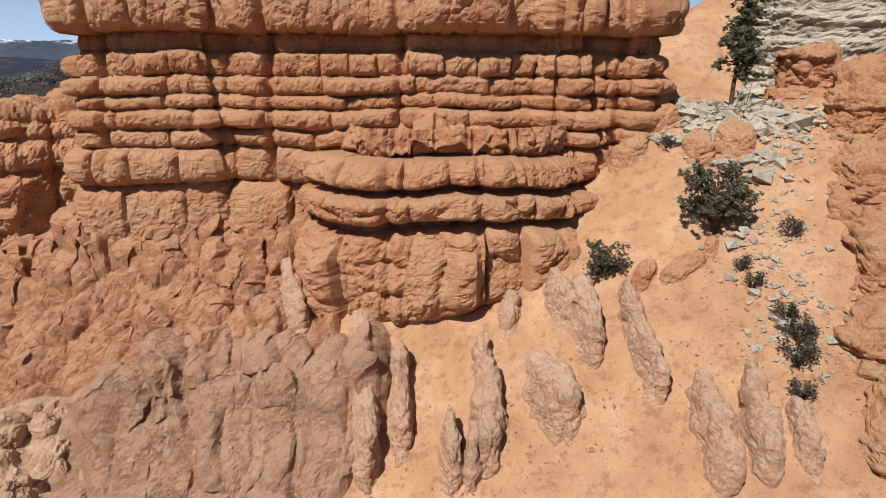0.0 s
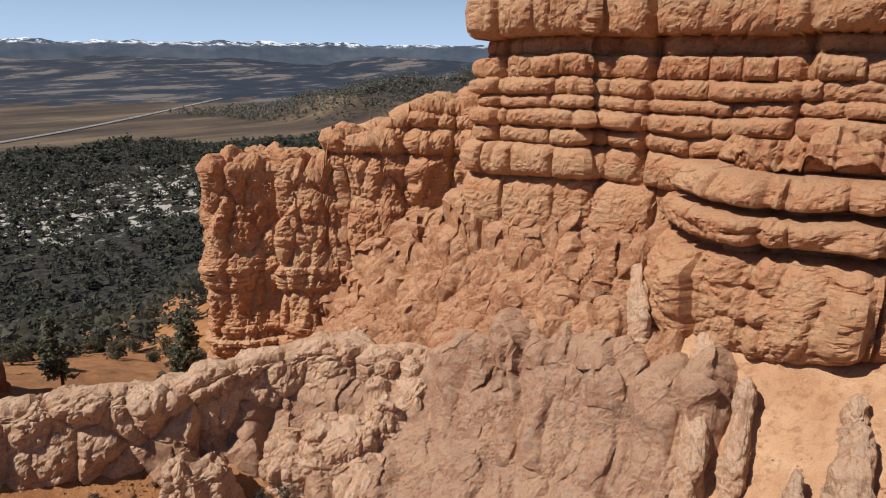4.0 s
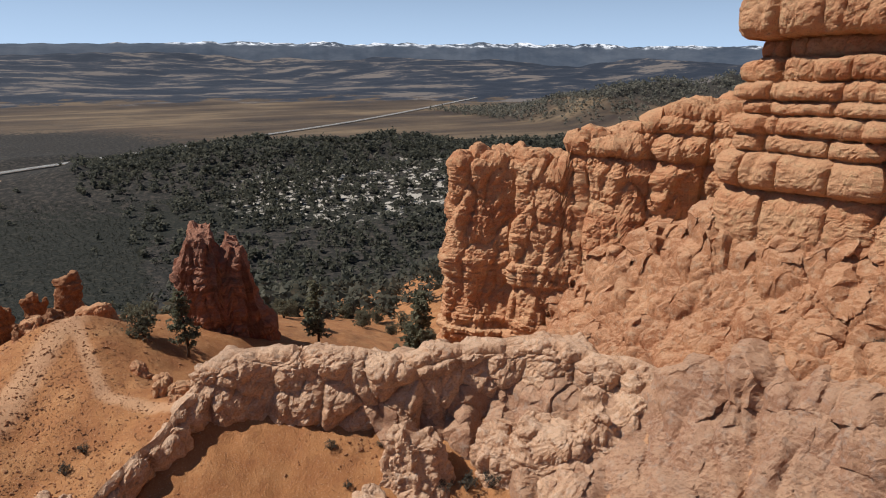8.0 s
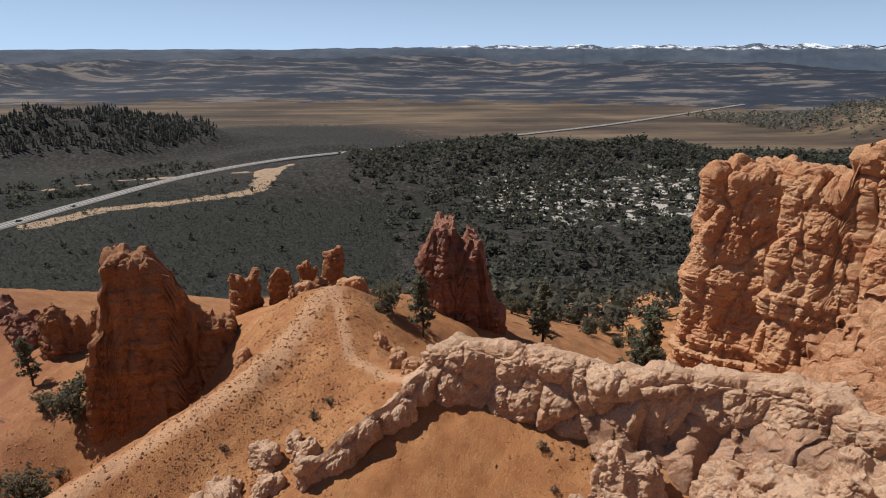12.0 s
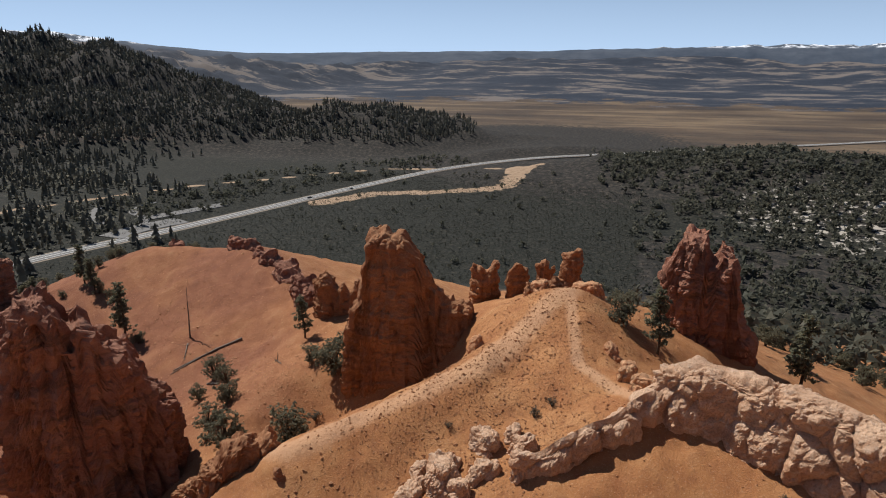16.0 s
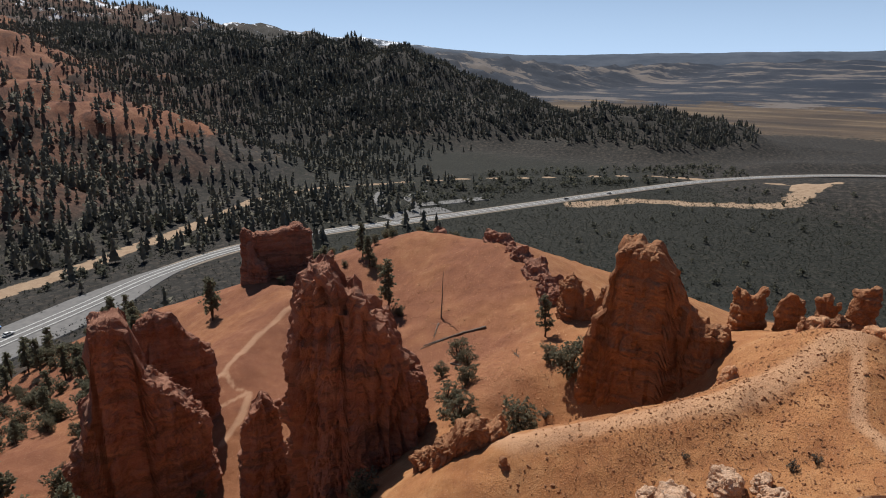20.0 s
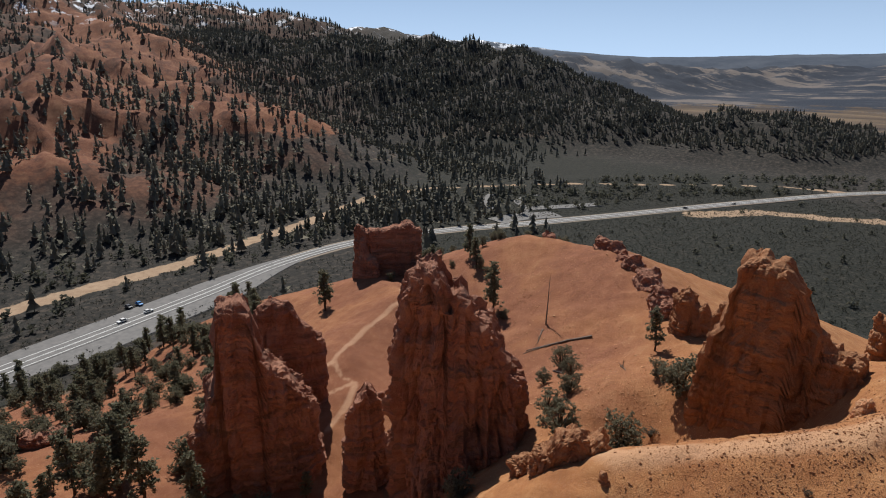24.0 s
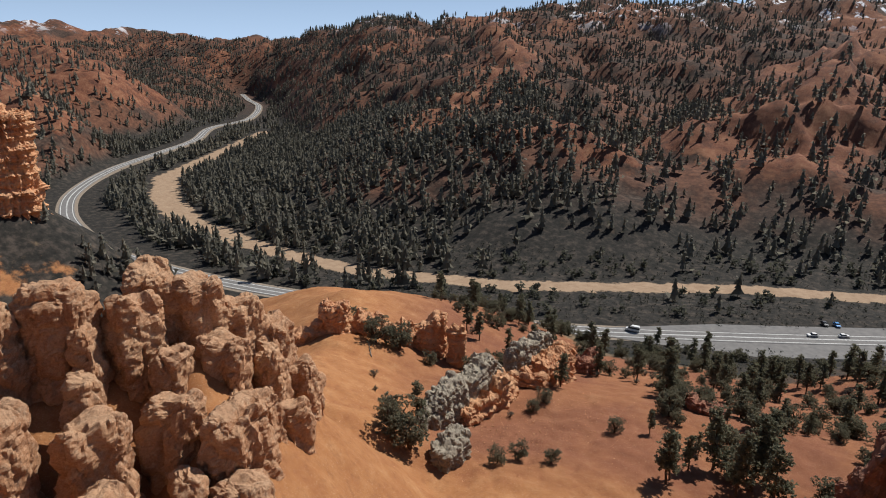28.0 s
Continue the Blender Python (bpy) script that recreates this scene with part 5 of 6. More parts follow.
def make_tree(name, label, height, kind, seed):
    """A tree at the origin: trunk with limbs, and a crown of small tufts."""
    rng = np.random.default_rng(seed)
    wood, tips = [], []
    if kind == "pine":
        z = np.linspace(0, height, 9)
        sway = np.cumsum(rng.normal(0, 0.008 * height, (9, 2)), axis=0)
        sway -= sway[0]
        stem = np.column_stack([sway, z])
        wood.append(tube(stem, np.interp(z, (0, height), (0.022 * height, 0.02)), 7))
        start = rng.uniform(0.18, 0.32)
        for h in np.linspace(start, 0.97, 34):
            k = (h - start) / (1 - start)
            reach = height * 0.17 * (1 - k) ** 0.75 * rng.uniform(0.55, 1.15) * (0.55 + 0.45 * min(1, k * 6)) + 0.2
            a = rng.uniform(0, 6.283)
            base = np.array([np.interp(h * height, z, stem[:, 0]), np.interp(h * height, z, stem[:, 1]), h * height])
            out = np.array([math.cos(a), math.sin(a), rng.uniform(-0.1, 0.25)])
            limb = [base, base + out * reach * 0.5 + (0, 0, -0.02 * reach), base + out * reach + (0, 0, 0.05 * reach)]
            wood.append(tube(limb, (0.007 * height, 0.004 * height, 0.01), 4))
            m = 4 + int(reach * 3)
            f = rng.uniform(0.3, 1.05, m)[:, None]
            tips.append(base + out * reach * f + rng.normal(0, 0.035 * height, (m, 3)) * (1, 1, 0.5))
        size, per = 0.031 * height, 12
    elif kind == "juniper":
        trunks = rng.integers(2, 4)
        for _ in range(trunks):
            a = rng.uniform(0, 6.283)
            lean = np.array([math.cos(a), math.sin(a), 0]) * height * 0.16
            stem = [np.zeros(3), lean * 0.4 + (0, 0, 0.3 * height), lean + (0, 0, 0.7 * height)]
            wood.append(tube(stem, (0.045 * height, 0.03 * height, 0.012 * height), 6))
        blobs = rng.integers(16, 21)
        for _ in range(blobs):
            a, r = rng.uniform(0, 6.283), height * 0.36 * rng.uniform(0, 1) ** 0.6
            c = np.array([r * math.cos(a), r * math.sin(a), height * rng.uniform(0.22, 0.86) * (1 - 0.2 * r / height)])
            wood.append(tube([np.array([0, 0, 0.15 * height]), c * (0.5, 0.5, 0.6), c], (0.02 * height, 0.012 * height, 0.006 * height), 4))
            q = rng.normal(size=(22, 3))
            q /= np.linalg.norm(q, axis=1)[:, None]
            tips.append(c + q * height * 0.19 * rng.uniform(0.4, 1.1, (22, 1)) * (1, 1, 0.8))
        size, per = 0.036 * height, 13
    else:
        for _ in range(26):
            a = rng.uniform(0, 6.283)
            tip = np.array([math.cos(a) * height * rng.uniform(0.2, 0.6), math.sin(a) * height * rng.uniform(0.2, 0.6), height * rng.uniform(0.5, 1.0)])
            wood.append(tube([np.zeros(3), tip * 0.55 + (0, 0, 0.05), tip], (0.03 * height, 0.02 * height, 0.008 * height), 3))
            tips.append(tip + rng.normal(0, 0.1 * height, (7, 3)))
        size, per = 0.09 * height, 3
    v, f = merge(wood)
    trunk = link_mesh(name, v, f, BARK, True, 4)
    c = np.vstack(tips)
    v, f = tufts(c, size * rng.uniform(0.6, 1.3, len(c)), per, rng)
    crown = link_mesh("crown", v, f, {"pine": NEAR_PINE, "juniper": NEAR_JUNIPER}.get(kind, SCRUB), False, 3)
    crown.parent = trunk
    return tagged(trunk, label, "tree" if kind != "scrub" else "shrub")


PROTO = {
    "pine": [make_tree("pine_tree", "dark green pine with a straight trunk", 10, "pine", 200 + i) for i in range(4)],
    "juniper": [make_tree("juniper_tree", "bushy dark olive juniper on dry soil", 5, "juniper", 220 + i) for i in range(4)],
    "scrub": [make_tree("desert_shrub", "low grey twiggy desert shrub", 1, "scrub", 240 + i) for i in range(3)],
}
USED = {"pine": 0, "juniper": 0, "scrub": 0}
GROUPS = {"pine": "pines on the slopes", "juniper": "junipers on the slopes", "scrub": "shrubs on the slopes"}


PLANTED = []


def plant(kind, x, y, height, label=""):
    PLANTED.append((kind, float(x), float(y), height, label))


def grow_planted():
    ground = land(np.array([p[1] for p in PLANTED]), np.array([p[2] for p in PLANTED]))
    for (kind, x, y, height, label), z in zip(PLANTED, ground):
        i = USED[kind]
        USED[kind] += 1
        proto = PROTO[kind]
        src = proto[i % len(proto)]
        k = height / {"pine": 10, "juniper": 5, "scrub": 1}[kind]
        ob = src if i < len(proto) else copy_thing(src, Matrix.Identity(4))
        ob.matrix_basis = Matrix.Translation((x, y, float(z) - 0.05 * height)) @ Matrix.Rotation(i * 2.4, 4, "Z") @ Matrix.Diagonal((k, k, k, 1))
        tagged(ob, label, group=GROUPS[kind])


def whorls(base, heights, tiers, rng):
    """Ragged tiers of drooping boughs, one above another, over each place, and a thin stem below."""
    n = len(base)
    lean = rng.normal(0, 0.012, (n, 2)) * heights[:, None]
    slim = rng.uniform(0.75, 1.25, n)
    parts = []
    for k in range(tiers):
        lo, hi = 0.14 + 0.78 * k / tiers, min(1.0, 0.14 + 0.78 * (k + 1.75) / tiers)
        a = rng.uniform(0, 6.283, (n, 1)) + np.arange(5)[None] * 1.2566 + rng.normal(0, 0.25, (n, 5))
        r = heights[:, None] * slim[:, None] * (0.22 * (1 - lo) ** 0.8 + 0.015) * rng.uniform(0.5, 1.3, (n, 5))
        ring = np.stack([r * np.cos(a) + lean[:, :1] * lo, r * np.sin(a) + lean[:, 1:] * lo, heights[:, None] * (lo + rng.uniform(-0.05, 0.05, (n, 5)))], axis=-1)
        tip = np.concatenate([lean * hi, (heights * hi)[:, None]], axis=1)[:, None]
        v = base[:, None] + np.concatenate([tip, ring], axis=1)
        i = np.arange(5)
        tri = np.stack([i * 0, 1 + i, 1 + (i + 1) % 5], axis=1)
        parts.append((v.reshape(-1, 3), (np.arange(n)[:, None, None] * 6 + tri[None]).reshape(-1, 3)))
    w = 0.018 * heights[:, None, None] * np.array([(1, 0, 0), (-0.5, 0.87, 0), (-0.5, -0.87, 0), (0, 0, 0)])
    w[:, 3, 2] = heights * 0.6
    tri = np.array([(0, 1, 3), (1, 2, 3), (2, 0, 3)])
    parts.append(((base[:, None] + w).reshape(-1, 3), (np.arange(n)[:, None, None] * 4 + tri[None]).reshape(-1, 3)))
    return merge(parts)


def forest(name, label, spots, heights, kind, material, seed, detail):
    """Many trees far off in one mesh: jagged crowns of loose tufts over a thin trunk."""
    rng = np.random.default_rng(seed)
    n = len(spots)
    z = land(spots[:, 0], spots[:, 1])
    base = np.column_stack([spots, z])
    t = rng.uniform(0, 1, (n, detail)) if kind == "pine" else rng.uniform(0, 1, (n, detail)) ** 0.8
    a = rng.uniform(0, 6.283, (n, detail))
    if kind == "pine":
        r = heights[:, None] * (0.19 * (1 - t) ** 0.8 + 0.015) * rng.uniform(0.5, 1.1, (n, detail))
        zz = heights[:, None] * (0.16 + 0.80 * t)
        size = heights[:, None] * (0.25 * (1 - 0.6 * t)) * rng.uniform(0.7, 1.3, (n, detail))
    else:
        r = heights[:, None] * 0.42 * np.sqrt(np.clip(1 - (2 * t - 0.9) ** 2, 0.05, 1)) * rng.uniform(0.3, 1.0, (n, detail))
        zz = heights[:, None] * (0.12 + 0.78 * t)
        size = heights[:, None] * 0.36 * rng.uniform(0.7, 1.3, (n, detail))
    c = base[:, None, :] + np.stack([r * np.cos(a), r * np.sin(a), zz], axis=-1)
    v, f = tufts(c.reshape(-1, 3), size.ravel(), 2, rng, 0.8)
    if kind == "pine":
        v, f = merge([(v, f), whorls(base, heights, 4 if detail > 4 else 3, rng)])
    ob = link_mesh(name, v, f, material, False, 3)
    return tagged(ob, label, "forest", kind="stuff")


def scatter(n, seed, keep, box):
    """Random places in a box (x0, y0, x1, y1) kept by a density function, clear of road and wash."""
    rng = np.random.default_rng(seed)
    p = rng.uniform((box[0], box[1]), (box[2], box[3]), (n, 2))
    x, y = p[:, 0], p[:, 1]
    k = keep(x, y) * (near_line(x, y, ROAD)[0] > np.where(x > 230, 24, 11)) * (near_line(x, y, WASH)[0] > np.where(x > 230, 15, 9)) * (near_line(x, y, ((262, -246, 0), (310, -272, 0), (365, -322, 0)))[0] > 36)
    return p[rng.uniform(0, 1, n) < k]


def polar(x, y):
    return np.hypot(x, y), np.degrees(np.arctan2(-x, y)) % 360


def grow_forests():
    def clumps(x, y, s, seed):
        return np.clip(0.5 + 1.1 * fbm(flat(x, y) * s, 3, seed), 0, 1)

    rng = np.random.default_rng(5)

    def mesa(x, y):
        d, az = polar(x, y)
        k = np.clip(1.6 - near_line(x, y, MESA)[0] / 105, 0, 1) * np.clip((87 - az) / 2, 0, 1)
        k = np.maximum(k, 0.5 * np.clip((83 - az) / 6, 0, 1) * (d < 620) * (az > 25))
        return k * (0.45 + 0.55 * clumps(x, y, 0.03, 71)) * (d > 150) * (az > 20)

    s = scatter(30000, 1, mesa, (-900, 20, 0, 700))
    forest("juniper_forest", "dense dark juniper woodland on a low mesa", s, rng.uniform(3.6, 7.0, len(s)), "round", JUNIPER, 2, 10)

    def west(x, y):
        z = land(x, y)
        k = np.clip(1.6 - near_line(x, y, WEST_HILL)[0] / 300, 0, 1) * np.clip((z - 3) / 8, 0, 1)
        return k * (0.6 + 0.4 * clumps(x, y, 0.012, 72)) * np.clip((polar(x, y)[1] - 97) / 3, 0, 1)

    s = scatter(36000, 3, west, (-1250, -1300, -420, 40))
    forest("pine_forest", "dark pine forest covering the west hill", s, rng.uniform(6, 11, len(s)), "pine", PINE, 4, 2)

    def south(x, y):
        d, az = polar(x, y)
        red = np.maximum.reduce([np.exp(-(near_line(x, y, RED_SPUR)[0] / 130) ** 4), np.exp(-(near_line(x, y, RED_SPUR_SIDE)[0] / 120) ** 4), 0.8 * np.exp(-(near_line(x, y, SOUTH_SPUR)[0] / 30) ** 2),
                                 0.85 * np.exp(-(near_line(x, y, EAST_RED_NEAR)[0] / 70) ** 2), 0.8 * np.exp(-(near_line(x, y, EAST_RED)[0] / 110) ** 2)])
        flat_sage = np.clip((d - 368) / 40, 0.05, 1)
        flat_sage = np.where(az > 196, np.interp(d, (300, 500), (0.3, 1.0)), flat_sage)
        return (1 - 0.82 * red) * np.where((d > 640) & (az > 138) & (az < 200), 0.65, 1.0) * flat_sage * (0.4 + 0.6 * clumps(x, y, 0.014, 73)) * (d > 290) * np.clip((az - 119) / 14, 0, 1) ** 1.5 * (az < 245) * np.where(d < 660, np.interp(az, (124, 150, 165), (0.5, 0.55, 1.0)), 1.0) * (np.hypot(x + 425, y + 268) > 46)

    s = scatter(27000, 6, south, (-520, -760, 600, -200))
    forest("pine_forest", "scattered pines across the canyon side", s, rng.uniform(6, 15, len(s)), "pine", PINE, 7, 5)
    s = scatter(50000, 8, lambda x, y: south(x, y) * (polar(x, y)[0] > 640), (-1100, -1700, 1500, -420))
    forest("pine_forest", "distant pines on the upper canyon slopes", s, rng.uniform(7, 14, len(s)), "pine", PINE, 9, 1)
    s = scatter(7500, 10, lambda x, y: (polar(x, y)[0] > 238) * (polar(x, y)[0] < 480) * (near_line(x, y, WASH)[0] < 42) * (0.1 + 0.9 * clumps(x, y, 0.05, 74)), (-620, -480, 420, -160))
    forest("creekside_trees", "junipers and brush along the dry wash", s, rng.uniform(1.2, 5.2, len(s)), "round", JUNIPER, 11, 14)
    s = scatter(2600, 12, lambda x, y: (near_line(x, y, ((-380, -320, 0), (-560, -260, 0), (-700, -140, 0)))[0] < 45) * clumps(x, y, 0.04, 75), (-760, -380, -340, -60))
    forest("creekside_trees", "junipers and brush along the dry wash", s, rng.uniform(2.0, 6.0, len(s)), "round", JUNIPER, 13, 12)
    s = scatter(9000, 14, lambda x, y: np.clip(1.3 - near_line(x, y, NORTH_HILL)[0] / 260, 0, 1), (-1300, 850, 0, 1700))
    forest("far_woodland", "dark woodland on a far low hill", s, rng.uniform(8, 13, len(s)), "round", PINE, 15, 4)
    s = scatter(300, 16, lambda x, y: (polar(x, y)[1] > 80) * (polar(x, y)[1] < 122) * (polar(x, y)[0] > 270) * (polar(x, y)[0] < 650) * 0.5 * (1 + 3 * (polar(x, y)[0] < 340)) , (-640, -300, -200, 90))
    forest("valley_shrubs", "dark shrubs dotted over the sage flat", s, rng.uniform(2, 4.5, len(s)), "round", JUNIPER, 17, 14)
    s = scatter(34000, 24, lambda x, y: (polar(x, y)[1] > 124) * (polar(x, y)[1] < 222) * (land(x, y) < 5) * (polar(x, y)[0] < 480) * (0.3 + 0.7 * clumps(x, y, 0.03, 76)), (-520, -480, 420, -200))
    forest("sagebrush", "low grey sagebrush and brush beside the road and wash", s, rng.uniform(0.6, 1.8, len(s)), "round", SAGE, 25, 3)
    s = scatter(26000, 18, lambda x, y: (polar(x, y)[1] > 80) * (polar(x, y)[1] < 128) * (land(x, y) < 3) * (polar(x, y)[0] < 640), (-620, -330, -200, 90))
    forest("sagebrush", "low grey-green sagebrush covering the valley flat", s, rng.uniform(0.7, 1.5, len(s)), "round", SAGE, 19, 3)


grow_forests()


def make_snag():
    """A dead standing pine and the trunks fallen below it."""
    rng = np.random.default_rng(8)
    z = np.linspace(0, 11, 8)
    wood = [tube(np.column_stack([0.05 * np.sin(z), 0.04 * z, z]), np.interp(z, (0, 11), (0.2, 0.03)), 6)]
    for h in np.linspace(1.5, 10.5, 26):
        a = rng.uniform(0, 6.283)
        r = (1.6 - 0.1 * h) * rng.uniform(0.5, 1.0)
        b = np.array([0, 0.04 * h, h])
        wood.append(tube([b, b + (r * math.cos(a), r * math.sin(a), rng.uniform(-0.3, 0.1))], (0.04, 0.012), 3))
    v, f = merge(wood)
    ob = link_mesh("dead_tree", v, f, DEAD_WOOD, True, 4)
    ob.location = (-105.4, -71.7, land_at(-105.4, -71.7))
    tagged(ob, "bare grey dead pine standing on the red slope", "dead tree")
    for i, (x, y, turn, length, thick) in enumerate(((-99, -64, -58, 13, 0.26), (-97.5, -66, -50, 9, 0.2), (-101, -70, 25, 6, 0.16), (-88, -56.5, 70, 3.2, 0.2), (-86, -43, 40, 3.5, 0.14), (23.6, 49.6, -20, 5.5, 0.2), (22.4, 50.4, -35, 4, 0.15), (52, -117, -60, 8, 0.14), (22, -104, 60, 3, 0.14))):
        c, s = math.cos(radians(turn)), math.sin(radians(turn))
        t = np.linspace(-0.5, 0.5, 7)
        px, py = x + t * length * c, y + t * length * s
        pz = land(px, py) + thick * 0.8
        wood = [tube(np.column_stack([px, py, pz]), np.interp(t, (-0.5, 0.5), (thick, thick * 0.35)), 7)]
        for k in range(12):
            j = rng.integers(1, 6)
            b = np.array([px[j], py[j], pz[j]])
            wood.append(tube([b, b + rng.normal(0, 0.55, 3) + (0, 0, 0.4)], (0.05, 0.015), 3))
        v, f = merge(wood)
        tagged(link_mesh("fallen_log", v, f, DEAD_WOOD, True, 4), "grey fallen dead log with broken limbs", "log")


make_snag()


def plant_near():
    rng = np.random.default_rng(77)
    for kind, x, y, h in (("pine", -68.2, 12.8, 8.6), ("pine", -80.5, 33.5, 11), ("pine", -67.5, 42.9, 14.5), ("pine", -93.5, -138.6, 13.0), ("pine", -95.5, -141.5, 10.5), ("pine", -14.3, -153.4, 14.0), ("pine", -22.7, -90.9, 14.0), ("pine", -10.5, -87.2, 9.0), ("juniper", -71.5, 9.0, 4.5), ("juniper", -59.4, -29.0, 5.4), ("juniper", -65.2, -41.4, 6.2), ("pine", -95.4, -42.2, 8.6), ("juniper", -79.5, -31.0, 6.6),
                          ("pine", -110.3, -90.5, 13.5), ("juniper", -108.0, -86.0, 3.4), ("juniper", -90.5, -57.5, 4.6), ("juniper", -85.0, -52.0, 4.2), ("juniper", -82.5, -56.0, 3.2), ("juniper", -76.5, -47.0, 4.0), ("juniper", -83.0, -36.0, 3.2), ("juniper", -70.0, -46.5, 4.6),
                          ("pine", 22.9, 50.4, 10.0), ("juniper", 18.9, 41.6, 5.4), ("juniper", 11.5, 41.4, 3.2),
                          ("pine", -23.6, -84.0, 13), ("pine", -20.0, -88.0, 12), ("pine", -29.0, -79.5, 11), ("pine", -12.4, -130.5, 12.5), ("pine", -9.9, -85.5, 10), ("pine", -17.6, -95.0, 12), ("pine", -25.0, -93.5, 14), ("pine", -13.5, -92.0, 7), ("juniper", -2.0, -99.0, 3.4),
                          ("juniper", 30.0, -76.0, 7.0), ("juniper", 27.0, -74.5, 6.5), ("pine", 29.5, -84.5, 8), ("juniper", 32.0, -80.0, 5.0), ("juniper", 14.7, -79.0, 3.2), ("juniper", 12.0, -82.0, 3.6), ("juniper", 7.0, -82.0, 2.8), ("juniper", 11.5, -108.0, 3.6), ("juniper", 13.0, -104.0, 3.0), ("juniper", 52.0, -121.0, 7.0), ("juniper", 47.5, -124.0, 7.5), ("pine", 9.5, -120.0, 8.5), ("juniper", 60.0, -129.0, 5.0),
                          ("pine", -118.0, -123.0, 11), ("juniper", -113.0, -120.0, 7), ("pine", -131.0, -158.0, 12), ("juniper", -37.0, -74.0, 4.5), ("juniper", -33.0, -75.5, 4.0), ("pine", -44.0, -73.0, 6.0), ("juniper", -47.0, -43.5, 5.0),
                          ("juniper", -46.0, -98.5, 3.0), ("pine", -128.0, -112.0, 10), ("pine", -133.0, -119.0, 11), ("pine", -124.0, -126.0, 9)):
        plant(kind, x, y, h)
    for x, y, h in ((20.6, 34.4, 1.3), (20.2, 31.9, 1.6), (19.8, 30.4, 1.2), (19.6, 36.9, 1.1), (22.7, 39.0, 1.2), (20.8, 33.0, 1.5), (19.4, 38.2, 1.0), (17.6, 48.8, 1.1), (-38.2, 21.2, 0.7), (-40.4, 21.8, 0.6), (-42.4, 18.2, 0.8), (-39.0, 18.0, 0.6), (-33.6, 26.0, 1.3), (-34.6, 24.6, 1.1), (-32.4, 27.6, 1.2),
                     (-53.2, -0.6, 0.9), (-54.4, 1.0, 0.8), (-52.4, -8.8, 0.6), (-12.0, 46.6, 1.0), (-14.6, 46.0, 0.9), (16.6, -100, 1.1), (40.0, -92.0, 0.9), (44.0, -101.0, 1.4), (-62.0, -32.0, 1.0), (-72.0, -36.0, 1.3), (-74.0, -32.0, 1.4), (-61.0, -36.5, 0.9)):
        plant("scrub", x, y, h)

    def slope(x, y):
        d, az = polar(x, y)
        k = (d > 96) * (d < 246) * (az > 152) * (az < 198) * np.clip((d - 95) / 40, 0.3, 1)
        sand = (az > 177) & (d < 136)
        fin = near_line(x, y, ((32, -92, 0), (12, -150, 0)))[0] < 9
        return k * np.where(sand, 0.08, 1) * ~fin

    s = scatter(1900, 20, slope, (-120, -245, 80, -85))
    for x, y in s[:290]:
        if rng.random() < 0.24:
            plant("pine", x, y, rng.uniform(8, 12))
        else:
            plant("juniper", x, y, rng.uniform(3.0, 6.0))
    for x, y in s[290:390]:
        plant("scrub", x, y, rng.uniform(1.0, 2.0))
    s = scatter(260, 26, lambda x, y: (polar(x, y)[0] > 92) * (polar(x, y)[0] < 142) * (polar(x, y)[1] > 153) * (polar(x, y)[1] < 176), (-70, -145, 0, -80))
    for x, y in s[:46]:
        plant("juniper" if rng.random() < 0.7 else "pine", x, y, rng.uniform(3.0, 6.5))
    s = scatter(120, 21, lambda x, y: (polar(x, y)[0] > 100) * (polar(x, y)[0] < 165) * (polar(x, y)[1] > 56) * (polar(x, y)[1] < 96) * 0.8, (-165, -20, -50, 110))
    for x, y in s[:55]:
        plant("juniper", x, y, rng.uniform(2.8, 5.4))
    s = scatter(200, 22, lambda x, y: (near_line(x, y, ((-128, -128, 0), (-150, -118, 0), (-165, -150, 0)))[0] < 22) * 0.7, (-190, -180, -100, -90))
    for x, y in s[:45]:
        plant("juniper" if rng.random() < 0.8 else "pine", x, y, rng.uniform(2.0, 4.5))


plant_near()
grow_planted()


